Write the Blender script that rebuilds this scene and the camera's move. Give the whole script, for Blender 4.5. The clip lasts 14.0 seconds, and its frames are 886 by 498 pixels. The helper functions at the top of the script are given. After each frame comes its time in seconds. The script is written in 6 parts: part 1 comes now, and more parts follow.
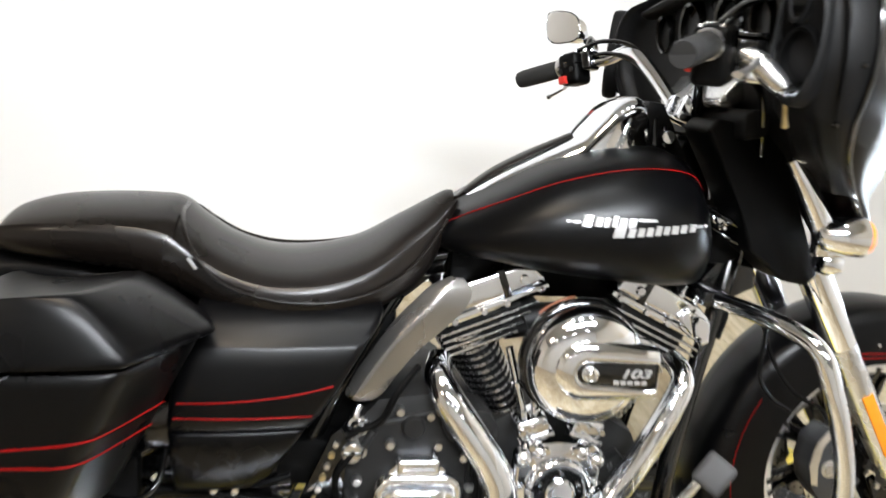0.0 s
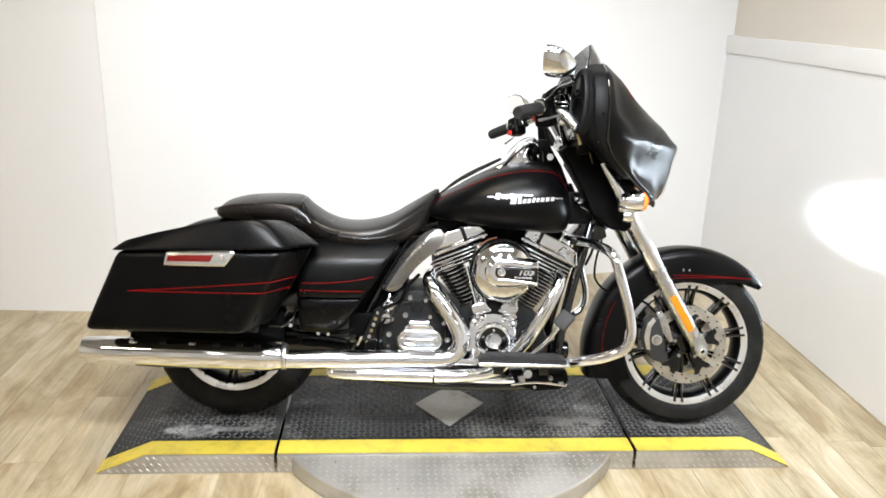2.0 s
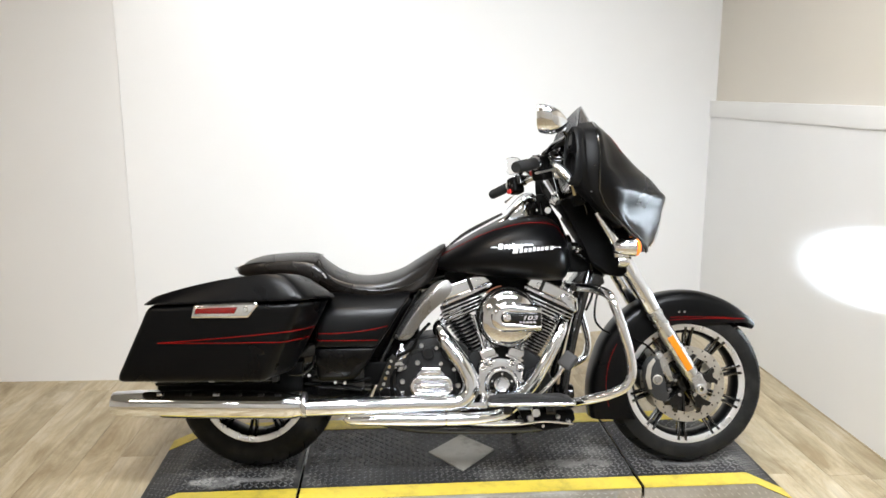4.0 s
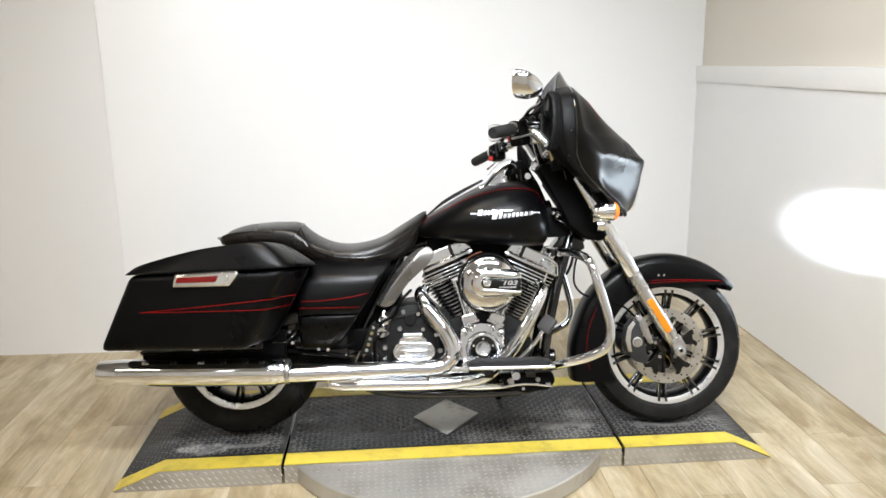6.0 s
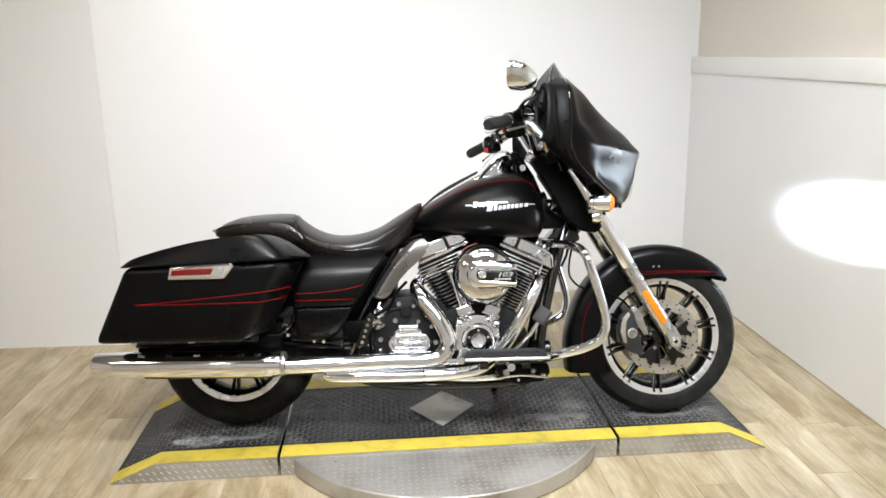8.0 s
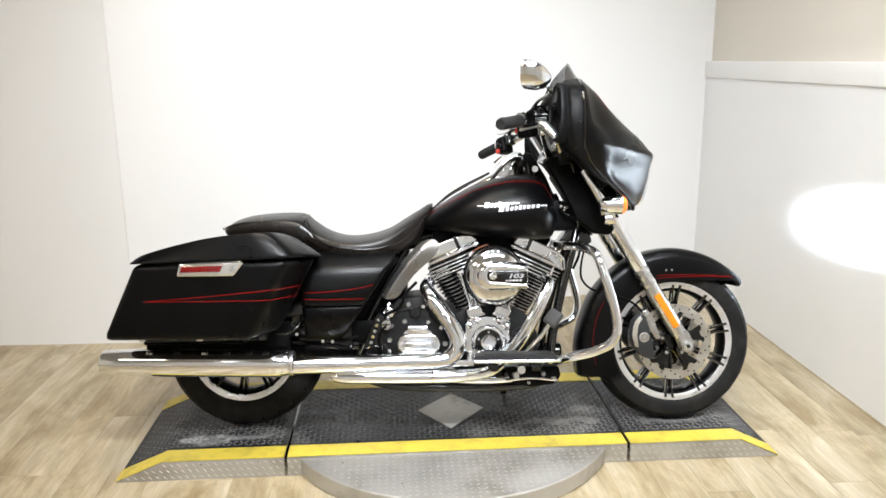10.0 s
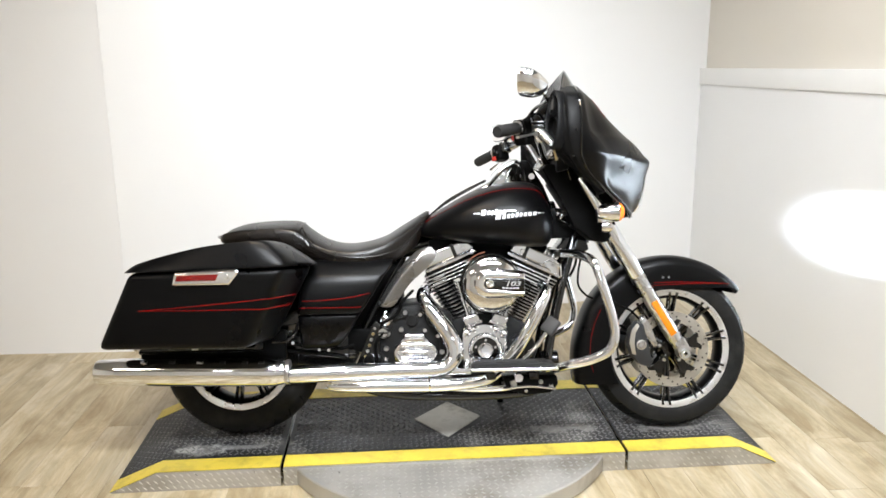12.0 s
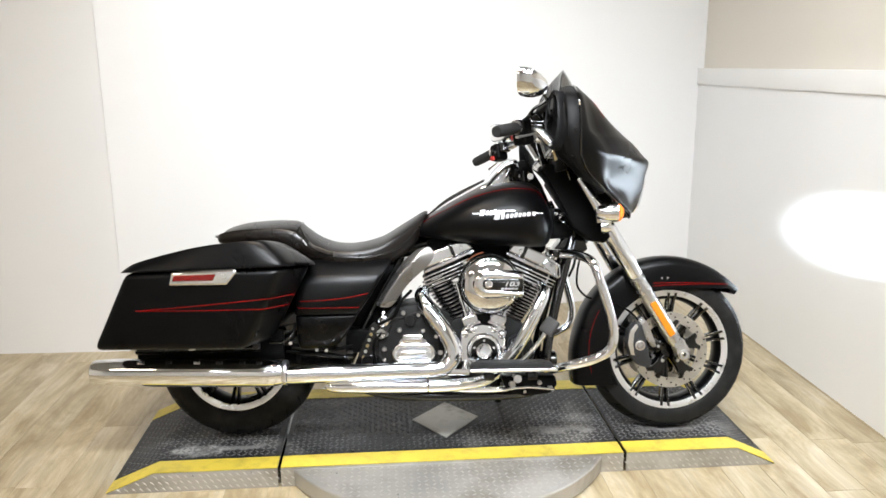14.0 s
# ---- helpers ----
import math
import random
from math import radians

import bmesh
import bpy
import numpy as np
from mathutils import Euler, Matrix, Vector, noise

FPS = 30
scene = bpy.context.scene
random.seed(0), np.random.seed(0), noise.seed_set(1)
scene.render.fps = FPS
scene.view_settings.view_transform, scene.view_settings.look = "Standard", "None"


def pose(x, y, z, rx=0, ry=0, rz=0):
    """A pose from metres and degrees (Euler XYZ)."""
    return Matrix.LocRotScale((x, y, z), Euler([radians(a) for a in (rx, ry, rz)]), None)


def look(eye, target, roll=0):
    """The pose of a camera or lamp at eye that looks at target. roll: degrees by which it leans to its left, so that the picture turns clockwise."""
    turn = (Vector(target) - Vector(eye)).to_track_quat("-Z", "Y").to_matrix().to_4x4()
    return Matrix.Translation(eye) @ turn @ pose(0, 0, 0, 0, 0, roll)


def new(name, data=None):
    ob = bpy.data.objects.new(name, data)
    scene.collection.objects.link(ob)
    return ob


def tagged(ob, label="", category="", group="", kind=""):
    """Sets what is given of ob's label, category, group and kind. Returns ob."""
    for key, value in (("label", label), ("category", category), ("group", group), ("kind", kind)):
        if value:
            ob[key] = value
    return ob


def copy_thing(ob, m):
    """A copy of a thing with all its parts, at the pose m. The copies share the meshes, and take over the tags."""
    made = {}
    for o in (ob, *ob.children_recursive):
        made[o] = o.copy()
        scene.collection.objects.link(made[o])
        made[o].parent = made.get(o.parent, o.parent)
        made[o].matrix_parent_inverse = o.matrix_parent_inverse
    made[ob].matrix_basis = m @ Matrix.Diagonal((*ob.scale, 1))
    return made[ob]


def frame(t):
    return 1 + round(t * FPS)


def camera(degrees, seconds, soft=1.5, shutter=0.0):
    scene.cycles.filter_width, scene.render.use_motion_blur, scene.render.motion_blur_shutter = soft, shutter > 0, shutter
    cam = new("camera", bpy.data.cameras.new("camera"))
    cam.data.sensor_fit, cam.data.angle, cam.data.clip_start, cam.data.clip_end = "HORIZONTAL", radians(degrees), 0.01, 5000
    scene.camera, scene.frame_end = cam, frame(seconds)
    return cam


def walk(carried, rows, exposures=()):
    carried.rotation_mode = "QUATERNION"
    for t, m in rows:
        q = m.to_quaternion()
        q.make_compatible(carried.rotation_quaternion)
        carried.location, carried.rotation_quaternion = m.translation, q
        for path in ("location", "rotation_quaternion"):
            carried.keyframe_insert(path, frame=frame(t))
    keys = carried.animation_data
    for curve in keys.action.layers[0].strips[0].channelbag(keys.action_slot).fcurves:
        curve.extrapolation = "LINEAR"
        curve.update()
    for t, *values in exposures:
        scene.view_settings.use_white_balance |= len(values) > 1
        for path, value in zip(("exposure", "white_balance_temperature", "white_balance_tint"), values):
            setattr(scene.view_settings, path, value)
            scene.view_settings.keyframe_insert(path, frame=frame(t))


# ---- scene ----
cam = camera(59.0, 14.0, 1.6, 0.4)
PATH = [
    (0, (-0.415, -1.295, 1.397), (-0.01, 0.503, 0.622), 5.9),
    (0.1, (-0.401, -1.386, 1.417), (-0.04, 0.418, 0.634), 4.5),
    (0.2, (-0.395, -1.48, 1.421), (-0.058, 0.349, 0.685), 4.1),
    (0.3, (-0.366, -1.582, 1.427), (-0.089, 0.281, 0.755), 5.0),
    (0.5, (-0.338, -1.751, 1.457), (-0.117, 0.123, 0.792), 3.0),
    (0.7, (-0.319, -1.917, 1.501), (-0.101, -0.035, 0.861), 2.9),
    (1, (-0.352, -2.162, 1.517), (-0.11, -0.25, 0.982), 2.2),
    (1.2, (-0.377, -2.282, 1.534), (-0.13, -0.386, 0.946), 2.2),
    (1.5, (-0.374, -2.461, 1.546), (-0.151, -0.545, 1.019), 1.5),
    (2, (-0.288, -2.726, 1.575), (-0.143, -0.823, 0.977), 1.9),
    (2.5, (-0.373, -2.89, 1.548), (-0.196, -0.958, 1.063), 1.3),
    (5, (-0.29, -2.95, 1.511), (-0.17, -0.991, 1.122), -0.8),
    (5.5, (-0.29, -2.969, 1.511), (-0.152, -1.012, 1.124), -1.1),
    (6, (-0.253, -2.96, 1.496), (-0.112, -1.019, 1.031), -0.9),
    (6.5, (-0.258, -2.952, 1.497), (-0.129, -1.01, 1.036), -0.3),
    (7, (-0.243, -2.965, 1.484), (-0.114, -1.021, 1.032), -1.3),
    (7.5, (-0.247, -2.97, 1.494), (-0.104, -1.03, 1.027), -0.8),
    (8, (-0.248, -2.962, 1.496), (-0.099, -1.027, 1.011), -1.0),
    (10.5, (-0.258, -2.933, 1.468), (-0.134, -0.991, 1.004), -0.4),
    (11, (-0.265, -2.922, 1.467), (-0.127, -0.98, 1.012), -0.2),
    (11.5, (-0.265, -2.935, 1.465), (-0.132, -0.99, 1.018), -0.5),
    (12, (-0.262, -2.932, 1.475), (-0.12, -0.989, 1.02), -0.5),
    (12.5, (-0.261, -2.927, 1.471), (-0.122, -0.985, 1.013), -0.3),
    (13, (-0.276, -2.932, 1.466), (-0.135, -0.989, 1.014), -0.6),
    (13.5, (-0.283, -2.924, 1.463), (-0.124, -0.983, 1.008), -0.2),
    (14, (-0.273, -2.918, 1.477), (-0.119, -0.977, 1.019), -0.3),
]
EXPOSURES = [(0, -0.16), (2.7, -0.22), (5.0, -0.42), (8.2, -0.42), (10.3, -0.25), (14, -0.25)]
walk(cam, [(t, look(eye, target, roll)) for t, eye, target, roll in PATH], EXPOSURES)

# ---- light ----
world = bpy.data.worlds.new("world")
world.use_nodes = True
scene.world = world
world.node_tree.nodes["Background"].inputs[0].default_value = (0.9, 0.92, 1.0, 1)
world.node_tree.nodes["Background"].inputs[1].default_value = 0.02


def area_lamp(name, eye, target, sx, sy, watts, colour, spread=180):
    data = bpy.data.lights.new(name, "AREA")
    data.shape, data.size, data.size_y, data.energy, data.color = "RECTANGLE", sx, sy, watts, colour
    data.spread = radians(spread)
    ob = new(name, data)
    ob.matrix_world = look(eye, target)
    return ob


area_lamp("booth_lamp", (0.12, -2.1, 2.88), (0.15, 0.8, 0.60), 1.8, 0.35, 100, (0.90, 0.945, 1.0), 98)
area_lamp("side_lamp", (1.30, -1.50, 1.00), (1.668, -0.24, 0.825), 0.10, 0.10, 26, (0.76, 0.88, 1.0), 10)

# ---- materials ----


def material(name, colour, rough=0.5, metal=0.0, vary=0.12, scale=8.0, fine=120.0, bump=0.08, stretch=(1, 1, 1), coat=0.0,
             rough_vary=0.08, ior=1.5, dirt=None, dirt_amount=0.0, dirt_scale=3.0, dirt_from=0.48, per_piece=0.0, world_space=False, bump_distance=0.002):
    m = bpy.data.materials.new(name)
    m.use_nodes = True
    nt = m.node_tree
    b = nt.nodes["Principled BSDF"]
    link = nt.links.new
    b.inputs["Metallic"].default_value = metal
    b.inputs["Coat Weight"].default_value = coat
    b.inputs["IOR"].default_value = ior
    tc = nt.nodes.new("ShaderNodeTexCoord")
    mp = nt.nodes.new("ShaderNodeMapping")
    mp.inputs["Scale"].default_value = stretch
    if world_space:
        geo = nt.nodes.new("ShaderNodeNewGeometry")
        link(geo.outputs["Position"], mp.inputs["Vector"])
    else:
        link(tc.outputs["Object"], mp.inputs["Vector"])
    n1 = nt.nodes.new("ShaderNodeTexNoise")
    n1.inputs["Scale"].default_value, n1.inputs["Detail"].default_value = scale, 4
    n2 = nt.nodes.new("ShaderNodeTexNoise")
    n2.inputs["Scale"].default_value, n2.inputs["Detail"].default_value = fine, 2
    link(mp.outputs[0], n1.inputs["Vector"]), link(mp.outputs[0], n2.inputs["Vector"])
    ramp = nt.nodes.new("ShaderNodeMapRange")
    ramp.inputs["From Min"].default_value, ramp.inputs["From Max"].default_value = 0.3, 0.7
    ramp.inputs["To Min"].default_value, ramp.inputs["To Max"].default_value = 1 - vary, 1 + vary
    link(n1.outputs["Fac"], ramp.inputs["Value"])
    value = ramp.outputs[0]
    if per_piece:
        info = nt.nodes.new("ShaderNodeObjectInfo")
        r2 = nt.nodes.new("ShaderNodeMapRange")
        r2.inputs["To Min"].default_value, r2.inputs["To Max"].default_value = 1 - per_piece, 1 + per_piece
        link(info.outputs["Random"], r2.inputs["Value"])
        mul = nt.nodes.new("ShaderNodeMath")
        mul.operation = "MULTIPLY"
        link(value, mul.inputs[0]), link(r2.outputs[0], mul.inputs[1])
        value = mul.outputs[0]
    hsv = nt.nodes.new("ShaderNodeHueSaturation")
    hsv.inputs["Color"].default_value = (*colour, 1)
    link(value, hsv.inputs["Value"])
    out = hsv.outputs["Color"]
    if dirt:
        n3 = nt.nodes.new("ShaderNodeTexNoise")
        n3.inputs["Scale"].default_value, n3.inputs["Detail"].default_value = dirt_scale, 8
        n3.inputs["Roughness"].default_value = 0.65
        link(mp.outputs[0], n3.inputs["Vector"])
        r3 = nt.nodes.new("ShaderNodeMapRange")
        r3.inputs["From Min"].default_value, r3.inputs["From Max"].default_value = dirt_from, dirt_from + 0.2
        r3.inputs["To Max"].default_value = dirt_amount
        link(n3.outputs["Fac"], r3.inputs["Value"])
        mix = nt.nodes.new("ShaderNodeMix")
        mix.data_type = "RGBA"
        link(r3.outputs[0], mix.inputs["Factor"])
        link(out, mix.inputs[6])
        mix.inputs[7].default_value = (*dirt, 1)
        out = mix.outputs[2]
    link(out, b.inputs["Base Color"])
    rr = nt.nodes.new("ShaderNodeMapRange")
    rr.inputs["From Min"].default_value, rr.inputs["From Max"].default_value = 0.3, 0.7
    rr.inputs["To Min"].default_value, rr.inputs["To Max"].default_value = max(0.0, rough - rough_vary), min(1.0, rough + rough_vary)
    link(n1.outputs["Fac"], rr.inputs["Value"]), link(rr.outputs[0], b.inputs["Roughness"])
    if bump:
        bp = nt.nodes.new("ShaderNodeBump")
        bp.inputs["Strength"].default_value, bp.inputs["Distance"].default_value = bump, bump_distance
        link(n2.outputs["Fac"], bp.inputs["Height"]), link(bp.outputs[0], b.inputs["Normal"])
    return m


def glow_material(name, colour, strength):
    m = bpy.data.materials.new(name)
    m.use_nodes = True
    b = m.node_tree.nodes["Principled BSDF"]
    b.inputs["Base Color"].default_value = (*colour, 1)
    b.inputs["Emission Color"].default_value, b.inputs["Emission Strength"].default_value = (*colour, 1), strength
    return m


def lens_material(name, colour, rough=0.12):
    m = material(name, colour, rough, 0, 0.06, 30, 300, 0.15, coat=0.5, rough_vary=0.03)
    m.node_tree.nodes["Principled BSDF"].inputs["Transmission Weight"].default_value = 0.15
    return m


WALL = material("white_wall_paint", (0.75, 0.745, 0.735), 0.34, 0, 0.015, 1.3, 180, 0.05, world_space=True, rough_vary=0.05)
DARKWALL = material("pale_showroom_wall", (0.76, 0.76, 0.75), 0.55, 0, 0.03, 1.3, 180, 0.05, world_space=True)
BEIGE = material("beige_wall_paint", (0.655, 0.61, 0.535), 0.55, 0, 0.02, 1.3, 180, 0.05, world_space=True)
CEIL = material("grey_ceiling_paint", (0.40, 0.40, 0.395), 0.9, 0, 0.03, 3, 150, 0.2, world_space=True)
LEDGE = material("white_ledge_paint", (0.8, 0.79, 0.77), 0.4, 0, 0.02, 4, 100, 0.05, world_space=True)


def plank_material():
    """Oak-look vinyl: pale ground, darker figure drawn out along the plank, fine grain; every plank cut from another place."""
    m = bpy.data.materials.new("oak_vinyl_plank")
    m.use_nodes = True
    nt = m.node_tree
    b, link = nt.nodes["Principled BSDF"], nt.links.new
    geo = nt.nodes.new("ShaderNodeNewGeometry")
    info = nt.nodes.new("ShaderNodeObjectInfo")
    shift = nt.nodes.new("ShaderNodeVectorMath")
    shift.operation = "MULTIPLY"
    shift.inputs[1].default_value = (7.0, 31.0, 3.0)
    link(info.outputs["Random"], shift.inputs[0])
    add = nt.nodes.new("ShaderNodeVectorMath")
    link(geo.outputs["Position"], add.inputs[0]), link(shift.outputs[0], add.inputs[1])

    def streak(sx, sy, scale, detail, rough):
        mp = nt.nodes.new("ShaderNodeMapping")
        mp.inputs["Scale"].default_value = (sx, sy, 1)
        link(add.outputs[0], mp.inputs["Vector"])
        n = nt.nodes.new("ShaderNodeTexNoise")
        n.inputs["Scale"].default_value, n.inputs["Detail"].default_value, n.inputs["Roughness"].default_value = scale, detail, rough
        n.inputs["Distortion"].default_value = 0.6
        link(mp.outputs[0], n.inputs["Vector"])
        return n.outputs["Fac"]
    broad, grain = streak(3.6, 1.1, 2.0, 6, 0.66), streak(42.0, 2.0, 1.5, 3, 0.5)
    ramp = nt.nodes.new("ShaderNodeValToRGB")
    e = ramp.color_ramp.elements
    e[0].position, e[0].color = 0.33, (0.285, 0.212, 0.113, 1)
    e[1].position, e[1].color = 0.68, (0.575, 0.508, 0.378, 1)
    mid = e.new(0.50)
    mid.color = (0.445, 0.366, 0.232, 1)
    link(broad, ramp.inputs[0])
    tone = nt.nodes.new("ShaderNodeMapRange")
    tone.inputs["To Min"].default_value, tone.inputs["To Max"].default_value = 0.93, 1.06
    link(info.outputs["Random"], tone.inputs["Value"])
    gr = nt.nodes.new("ShaderNodeMapRange")
    gr.inputs["From Min"].default_value, gr.inputs["From Max"].default_value = 0.3, 0.7
    gr.inputs["To Min"].default_value, gr.inputs["To Max"].default_value = 0.86, 1.10
    link(grain, gr.inputs["Value"])
    mul = nt.nodes.new("ShaderNodeMath")
    mul.operation = "MULTIPLY"
    link(tone.outputs[0], mul.inputs[0]), link(gr.outputs[0], mul.inputs[1])
    hsv = nt.nodes.new("ShaderNodeHueSaturation")
    link(ramp.outputs[0], hsv.inputs["Color"]), link(mul.outputs[0], hsv.inputs["Value"])
    link(hsv.outputs[0], b.inputs["Base Color"])
    b.inputs["Roughness"].default_value = 0.40
    bp = nt.nodes.new("ShaderNodeBump")
    bp.inputs["Strength"].default_value, bp.inputs["Distance"].default_value = 0.08, 0.001
    link(grain, bp.inputs["Height"]), link(bp.outputs[0], b.inputs["Normal"])
    return m


PLANK = plank_material()
PLANK_GAP = material("plank_joint", (0.40, 0.33, 0.225), 0.7, world_space=True)
PAINT = material("satin_black_paint", (0.0012, 0.0012, 0.0014), 0.30, 0, 0.15, 6, 700, 0.02, rough_vary=0.04, ior=1.26, bump_distance=0.0006)
DEFLECT = material("satin_grey_deflector", (0.27, 0.26, 0.25), 0.30, 0.9, 0.1, 8, 500, 0.03, bump_distance=0.0006)
PLASTIC = material("black_plastic", (0.0016, 0.0016, 0.0016), 0.5, 0, 0.2, 12, 500, 0.1, bump_distance=0.0006, ior=1.16)
GLOSS = material("gloss_black", (0.0015, 0.0015, 0.0015), 0.16, 0, 0.2, 12, 200, 0.02, coat=0.3, rough_vary=0.05)
WRINKLE = material("wrinkle_black_engine", (0.011, 0.011, 0.011), 0.45, 0, 0.25, 20, 900, 0.3, bump_distance=0.0006, ior=1.24)
LEATHER = material("black_leather", (0.0042, 0.0031, 0.0025), 0.29, 0, 0.2, 5, 420, 0.16, rough_vary=0.06, bump_distance=0.0008, ior=1.42)
RUBBER = material("tyre_rubber", (0.008, 0.008, 0.008), 0.62, 0, 0.25, 14, 300, 0.2, dirt=(0.05, 0.047, 0.043), dirt_amount=0.28, dirt_scale=9, ior=1.26)
GRIP = material("grip_rubber", (0.018, 0.018, 0.018), 0.6, 0, 0.15, 20, 400, 0.2, ior=1.26)
CHROME = material("chrome", (0.90, 0.925, 0.97), 0.05, 1.0, 0.02, 6, 60, 0.012, rough_vary=0.03)
SATIN = material("satin_aluminium", (0.62, 0.62, 0.62), 0.27, 1.0, 0.05, 14, 300, 0.03, rough_vary=0.05)
RIMLIP = material("machined_rim_edge", (0.84, 0.84, 0.85), 0.30, 0.9, 0.04, 14, 300, 0.03)
STEEL = material("brake_steel", (0.66, 0.64, 0.60), 0.32, 1.0, 0.1, 20, 400, 0.05)
BRASS = material("brass_fitting", (0.42, 0.33, 0.17), 0.35, 0.9, 0.08, 20, 300, 0.05)
GREYCAST = material("grey_caliper", (0.026, 0.027, 0.029), 0.4, 0.3, 0.1, 20, 300, 0.1)
RED = material("red_pinstripe", (0.17, 0.004, 0.004), 0.5, 0, 0.05, ior=1.10)
WIRE = material("orange_wire_sleeve", (0.12, 0.03, 0.006), 0.5)
RED_BUTTON = material("red_button", (0.40, 0.02, 0.015), 0.4, 0, 0.05)
PAD = material("pedal_rubber", (0.036, 0.036, 0.037), 0.55, 0, 0.15, 20, 400, 0.2, ior=1.4)
DASH = material("textured_dash_plastic", (0.005, 0.005, 0.0052), 0.46, 0, 0.2, 12, 700, 0.25, bump_distance=0.0006, ior=1.22)
REDLENS = lens_material("red_reflector", (0.16, 0.004, 0.004))
AMBER = lens_material("amber_reflector", (0.80, 0.24, 0.008))
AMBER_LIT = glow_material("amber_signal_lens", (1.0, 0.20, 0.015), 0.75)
BADGE = material("silver_badge", (0.42, 0.42, 0.42), 0.35, 0.6, 0.05)
DECK = material("black_treadplate", (0.016, 0.016, 0.017), 0.42, 0.2, 0.4, 3.5, 90, 0.15, dirt=(0.30, 0.29, 0.27), dirt_amount=0.55,
                dirt_scale=3.2, dirt_from=0.55, world_space=True, rough_vary=0.15, ior=1.32)


def scuff(m, spots, colour):
    """Pale dust rubbed into the plate in patches: x, y, half length, half width, strength of each."""
    nt = m.node_tree
    b, link = nt.nodes["Principled BSDF"], nt.links.new
    geo = nt.nodes.new("ShaderNodeNewGeometry")
    noise = nt.nodes.new("ShaderNodeTexNoise")
    noise.inputs["Scale"].default_value, noise.inputs["Detail"].default_value, noise.inputs["Roughness"].default_value = 13.0, 7, 0.7
    link(geo.outputs["Position"], noise.inputs["Vector"])
    for x, y, rx, ry, strength in spots:
        mp = nt.nodes.new("ShaderNodeMapping")
        mp.vector_type = "TEXTURE"
        mp.inputs["Location"].default_value, mp.inputs["Scale"].default_value = (x, y, 0.075), (rx, ry, 1.0)
        link(geo.outputs["Position"], mp.inputs["Vector"])
        far = nt.nodes.new("ShaderNodeVectorMath")
        far.operation = "LENGTH"
        link(mp.outputs[0], far.inputs[0])
        sub = nt.nodes.new("ShaderNodeMath")
        sub.operation = "MULTIPLY_ADD"
        sub.inputs[1].default_value = -0.30
        link(far.outputs["Value"], sub.inputs[0]), link(noise.outputs["Fac"], sub.inputs[2])
        mask = nt.nodes.new("ShaderNodeMapRange")
        mask.inputs["From Min"].default_value, mask.inputs["From Max"].default_value, mask.inputs["To Max"].default_value = 0.26, 0.42, strength
        link(sub.outputs[0], mask.inputs["Value"])
        mix = nt.nodes.new("ShaderNodeMix")
        mix.data_type = "RGBA"
        old = b.inputs["Base Color"].links[0].from_socket
        link(mask.outputs[0], mix.inputs["Factor"]), link(old, mix.inputs[6])
        mix.inputs[7].default_value = (*colour, 1)
        link(mix.outputs[2], b.inputs["Base Color"])


scuff(DECK, ((-0.98, -0.165, 0.13, 0.055, 0.95), (-0.84, -0.16, 0.20, 0.035, 0.45), (0.84, -0.15, 0.20, 0.05, 0.45), (0.40, -0.12, 0.22, 0.05, 0.35)), (0.40, 0.395, 0.38))
LUG = material("worn_treadplate_lug", (0.12, 0.12, 0.125), 0.36, 0.35, 0.4, 5, 90, 0.1, dirt=(0.32, 0.31, 0.29), dirt_amount=0.7,
               dirt_scale=3.2, dirt_from=0.49, world_space=True)
ALU = material("diamond_plate_aluminium", (0.47, 0.46, 0.435), 0.42, 0.55, 0.16, 5, 120, 0.05, dirt=(0.24, 0.21, 0.165), dirt_amount=0.75,
               dirt_scale=3, world_space=True)
ALU_LUG = material("polished_plate_lug", (0.58, 0.57, 0.54), 0.34, 0.7, 0.1, 9, 120, 0.03)
PATCH = material("dirty_bare_metal", (0.50, 0.485, 0.44), 0.5, 0.3, 0.2, 9, 120, 0.1, dirt=(0.16, 0.14, 0.11), dirt_amount=0.7, dirt_scale=9, world_space=True)
YELLOW = material("yellow_safety_paint", (0.70, 0.55, 0.07), 0.5, 0, 0.08, 7, 120, 0.1, dirt=(0.16, 0.13, 0.05), dirt_amount=0.4, dirt_scale=14,
                  world_space=True)
SMOKE = bpy.data.materials.new("smoked_windscreen")
SMOKE.use_nodes = True
_b = SMOKE.node_tree.nodes["Principled BSDF"]
_b.inputs["Base Color"].default_value = (0.13, 0.13, 0.14, 1)
_b.inputs["Roughness"].default_value, _b.inputs["Transmission Weight"].default_value = 0.05, 0.92
MIRROR = material("mirror_glass", (0.86, 0.86, 0.86), 0.02, 1.0, 0.0, 5, 5, 0, rough_vary=0.0)
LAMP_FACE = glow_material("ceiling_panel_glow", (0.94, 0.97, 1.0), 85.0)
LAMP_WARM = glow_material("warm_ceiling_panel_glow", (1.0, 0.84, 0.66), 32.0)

# ---- mesh helpers ----


def finish(bm, name, mat, sharp=38):
    bmesh.ops.recalc_face_normals(bm, faces=bm.faces)
    me = bpy.data.meshes.new(name)
    bm.to_mesh(me)
    bm.free()
    me.materials.append(mat)
    for p in me.polygons:
        p.use_smooth = True
    me.set_sharp_from_angle(angle=radians(sharp))
    return me


def part(name, bm, mat, parent, label="", sharp=38):
    ob = new(name, finish(bm, name, mat, sharp))
    ob.parent = parent
    if label:
        tagged(ob, label)
    return ob


